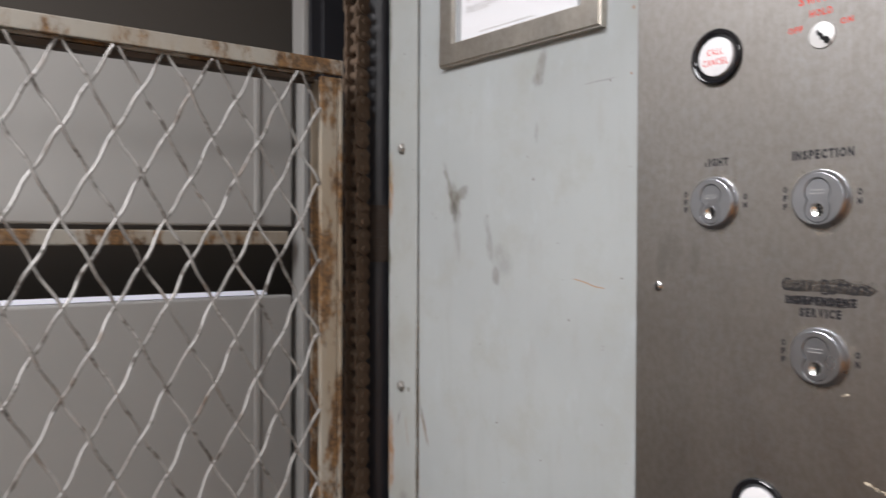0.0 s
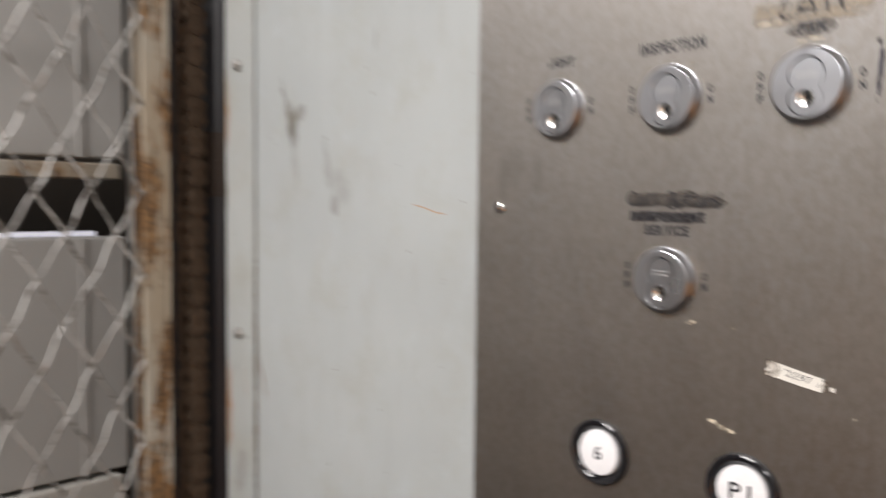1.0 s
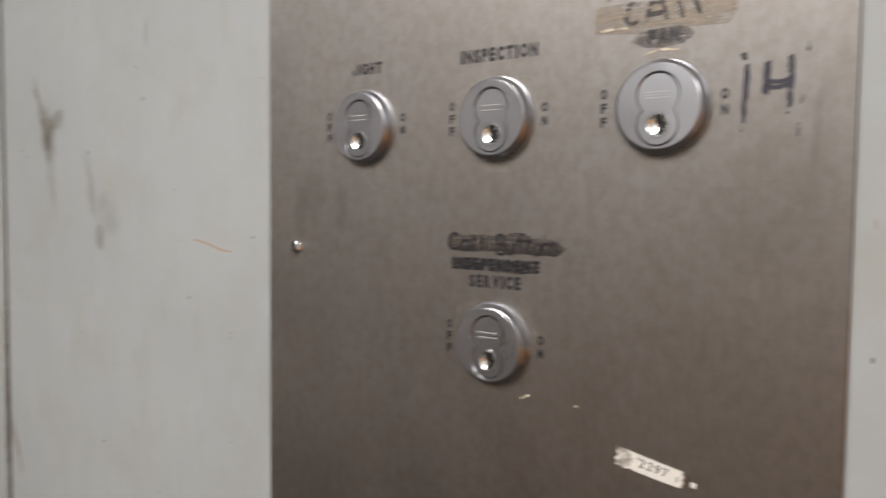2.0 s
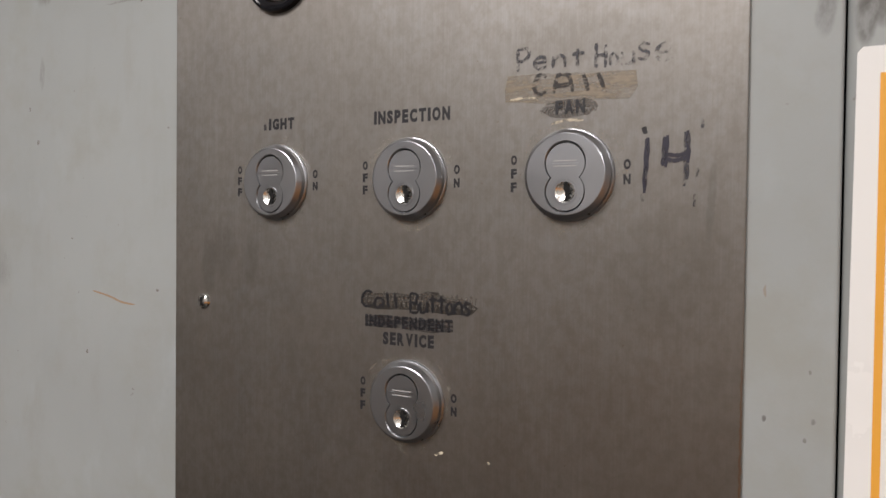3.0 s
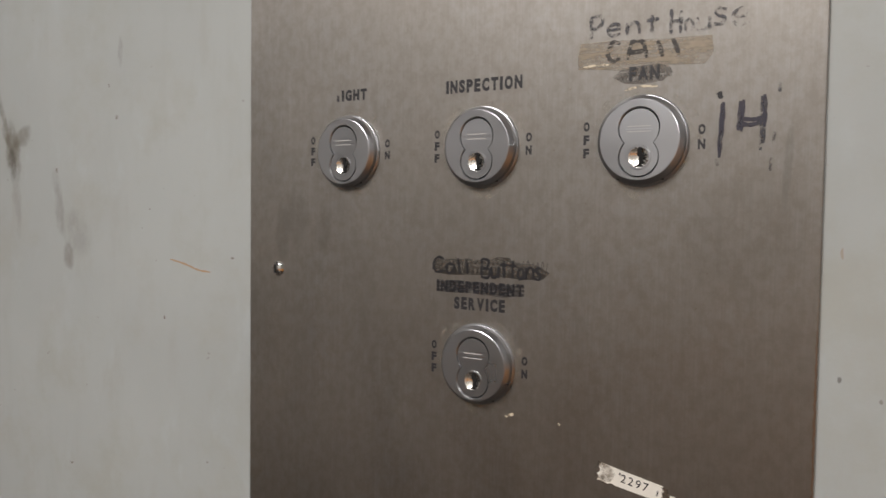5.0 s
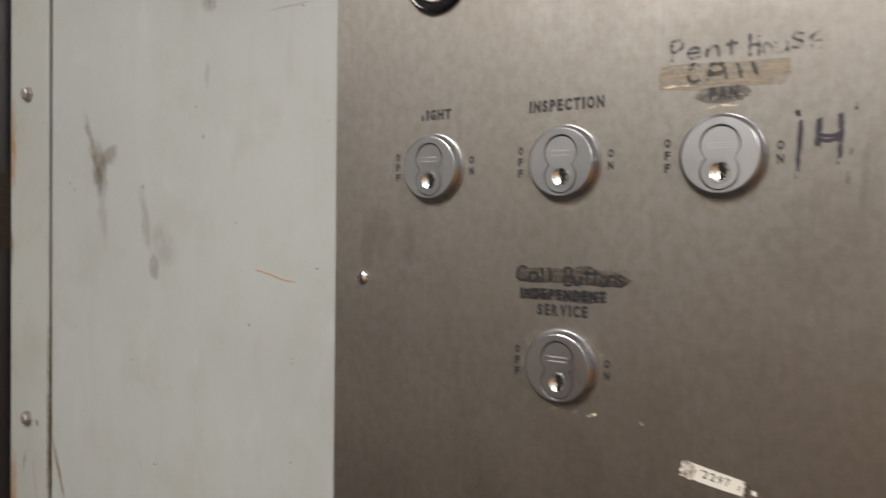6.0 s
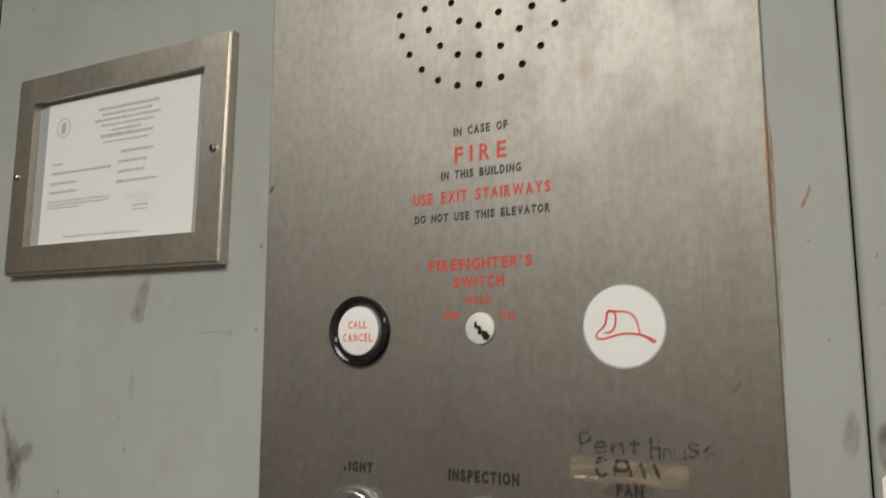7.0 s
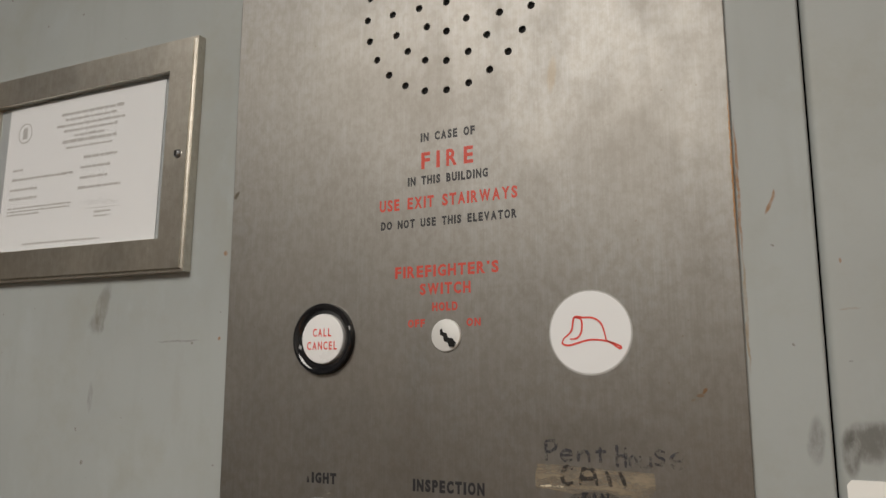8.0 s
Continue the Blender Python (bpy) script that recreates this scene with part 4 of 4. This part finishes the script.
patch = [(0.0450, 1.5305), (0.0448, 1.5360), (0.0460, 1.5415), (0.0600, 1.5414), (0.0800, 1.5404), (0.1015, 1.5396), (0.1022, 1.5330), (0.0990, 1.5285), (0.0860, 1.5290), (0.0640, 1.5285), (0.0520, 1.5300)]
part("tape_residue", prism([(x, z - PZ0) for x, z in patch], -0.00018, 0.0002), glue, panel, "yellowed glue left by removed tape")
call = [(C_, 0.0582, 0.0640, 1.5325, 1.5408), (A_, 0.0671, 0.0761, 1.5328, 1.5400), (l_, 0.0770, 0.0860, 1.5327, 1.5396), (l_, 0.0826, 0.0935, 1.5330, 1.5398)]
marks("handwriting", written(call), 0.0019, ink_torn, "torn black marker word call on tape residue")
smear = [(0.0608, 1.5258), (0.0640, 1.5285), (0.0720, 1.5298), (0.0800, 1.5302), (0.0850, 1.5285), (0.0862, 1.5262), (0.0820, 1.5230), (0.0740, 1.5222), (0.0660, 1.5228)]
part("scribble", prism([(x, z - PZ0) for x, z in smear], -0.0002, 0.0002), ink_wash, panel, "black marker scribble over the word fan")
marks("pale_residue", [[(0.0660, 1.5200), (0.0730, 1.5212), (0.0800, 1.5208)], [(0.0470, 1.5310), (0.0540, 1.5318), (0.0600, 1.5310)]], 0.0010, flake, "pale glue streaks")
scrub = [(0.0615 + 0.0009 * i, 1.5245 + (0.0052 if i % 2 else 0.0002) * (1 - abs(i - 13) / 17)) for i in range(28)]
marks("scribble", [scrub], 0.0006, ink_wash, "black marker scribble over the word fan")
one = [[(0.1066, 1.5125), (0.1064, 1.505), (0.1058, 1.497), (0.1054, 1.4905)], [(0.1061, 1.5120), (0.1058, 1.503), (0.1053, 1.4925)]]
four = [[(0.1142, 1.5130), (0.1138, 1.507), (0.1136, 1.5005)], [(0.1130, 1.5125), (0.1128, 1.506), (0.1124, 1.5010)], [(0.1124, 1.5042), (0.1170, 1.5030), (0.1218, 1.5044)], [(0.1130, 1.5058), (0.1180, 1.5050), (0.1215, 1.5060)],
        [(0.1219, 1.5145), (0.1222, 1.508), (0.1220, 1.502)]]
marks("handwriting", one + four, 0.0016, ink_pale, "black marker number fourteen")
marks("handwriting", [[(0.1209, 1.5140), (0.1211, 1.506), (0.1210, 1.498), (0.1208, 1.4930)], [(0.1220, 1.502), (0.1217, 1.4955)]], 0.0013, ink_faded, "black marker number fourteen")
marks("ink_drip", [[(0.1046, 1.5165), (0.1052, 1.5148)], [(0.1050, 1.5168), (0.1056, 1.5140)]], 0.0017, ink, "dark blot of marker ink")
marks("ink_drip", [[(0.1274, 1.5190), (0.1272, 1.5150)], [(0.1043, 1.4900), (0.1050, 1.4872)], [(0.1250, 1.4900), (0.1246, 1.4850)], [(0.1258, 1.5000), (0.1254, 1.4955)]], 0.0011, ink_worn, "faint marker drips")
smear = [(-0.0292, 1.4400), (-0.0260, 1.4445), (-0.0100, 1.4452), (0.0020, 1.4448), (0.0070, 1.4468), (0.0130, 1.4466), (0.0150, 1.4445), (0.0260, 1.4440), (0.0332, 1.4405), (0.0300, 1.4375), (0.0200, 1.4368), (0.0000, 1.4380), (-0.0200, 1.4372), (-0.0270, 1.4380)]
part("scribble", prism([(x, z - PZ0) for x, z in smear], -0.00016, 0.0002), ink_smear, panel, "black marker scribble over handwriting")
block = [(-0.0290 + 0.0012 * i, 1.4385 + (0.0068 if i % 2 else 0.0008) - 0.0006 * math.sin(i)) for i in range(52)]
marks("scribble", [block, [(-0.029, 1.4405), (0.0, 1.4425), (0.033, 1.4400)], [(-0.028, 1.4430), (0.005, 1.4450), (0.030, 1.4425)]], 0.0008, ink_wash, "black marker scribble over handwriting", -0.0002)
marks("handwriting", glyphs([C_, a_, l_, l_], -0.0285, 1.4380, 0.0064, 0.0076, 0.0008), 0.0012, ink, "crossed-out marker words call buttons", -0.00032)
marks("handwriting", glyphs([B_, u_, t_, t_, o_, n_, s_], -0.0020, 1.4370, 0.0052, 0.0088, 0.0004), 0.0012, ink, "crossed-out marker words call buttons", -0.00032)
strike = [[(-0.0265, 1.4295 + 0.0018 * i), (-0.010, 1.4300 + 0.0018 * i), (0.006, 1.4292 + 0.0018 * i), (0.0208, 1.4298 + 0.0018 * i)] for i in range(3)]
marks("scribble", strike, 0.0021, ink_strike, "black marker lines through printed word", -0.0002)
marks("pale_residue", [[(0.0265, 1.3205), (0.031, 1.3195), (0.036, 1.3172), (0.0415, 1.3165)]], 0.0022, flake, "pale scraps of a torn label")
marks("pale_residue", [[(0.0120, 1.3722), (0.0165, 1.3740)], [(0.0385, 1.3728), (0.0400, 1.3722)], [(0.1005, 1.3365), (0.1020, 1.3360)]], 0.0013, flake, "pale scraps of a torn label")

# pale rings round the switches: dried polish, and reflected glow put into the colour
rng = random.Random(11)
for cx, cz in LOCKS:
    ring = [[], []]
    for k in range(40):
        a = 2 * math.pi * k / 40
        for side, r in zip(ring, (0.0191, 0.0226 + 0.0022 * math.sin(3 * a + cx * 90) + rng.uniform(-0.0008, 0.0008))):
            side.append((cx + r * math.cos(a), cz - PZ0 + r * math.sin(a)))
    bm = bmesh.new()
    inner, outer = ([bm.verts.new((px, -0.0001, pz)) for px, pz in side] for side in ring)
    for k in range(40):
        j = (k + 1) % 40
        bm.faces.new((inner[k], inner[j], outer[j], outer[k]))
    part("polish_glow_ring", bm, polish_glow_film, panel, "pale dried polish and painted glow round a switch")
sticker = thing("adhesive_label", pose(0.0573, 0, 1.3550, 0, 10.5, 0), "torn white adhesive label with printed number", "label")
part("label_paper", prism([(0.0014, 0.0040), (0.0110, 0.0038), (0.0292, 0.0036), (0.0288, 0.0024), (0.0300, 0.0016), (0.0290, 0.0004), (0.0302, -0.0010), (0.0295, -0.0032), (0.0200, -0.0036), (0.0095, -0.0037),
                            (0.0072, -0.0033), (0.0060, -0.0042), (0.0030, -0.0036), (0.0010, -0.0040), (0.0016, -0.0022), (0.0004, -0.0012), (0.0018, 0.0004), (0.0006, 0.0022)], -0.00025, 0.0002), label_white, sticker)
part("grime", prism([(0.0000, 0.0044), (0.0060, 0.0036), (0.0085, 0.0010), (0.0070, -0.0030), (0.0040, -0.0044), (-0.0004, -0.0040), (-0.0010, 0.0000)], -0.00032, -0.00026), label_dirt, sticker, "brown grime on the torn end")
part("grime", prism([(0.0284, 0.0034), (0.0312, 0.0030), (0.0322, 0.0000), (0.0316, -0.0026), (0.0290, -0.0030), (0.0294, 0.0000)], -0.00032, -0.00026), label_dirt, sticker, "brown grime on the torn end")
part("printed_mark", box(0.0101, 0.0106, -0.0005, -0.0002, 0.0016, 0.0026), black_fill, sticker)
part("printed_mark", box(0.0272, 0.0277, -0.0005, -0.0002, -0.0012, 0.0010), black_fill, sticker)
lettering("2297", 0.0112, 0.0232, -0.0012, 0.0036, black_fill, sticker, y=-0.00025, bold=0.0)
part("torn_corner", prism([(0.0325, 0.0008), (0.0348, 0.0010), (0.0350, -0.0012), (0.0330, -0.0010)], -0.0002, 0.0002), label_white, sticker)

# fine scratch in the enamel
scratch = bmesh.new()
ribbon([(-0.2240, 1.4365), (-0.2100, 1.4340), (-0.1990, 1.4310), (-0.1880, 1.4300)], 0.0011, 0, 0.00185, scratch)
tagged(mesh_object("paint_scratch", scratch, plain("scratched_primer", (0.36, 0.25, 0.15), 0.7)), "thin brown scratch through the wall enamel", "scratch", kind="structure")
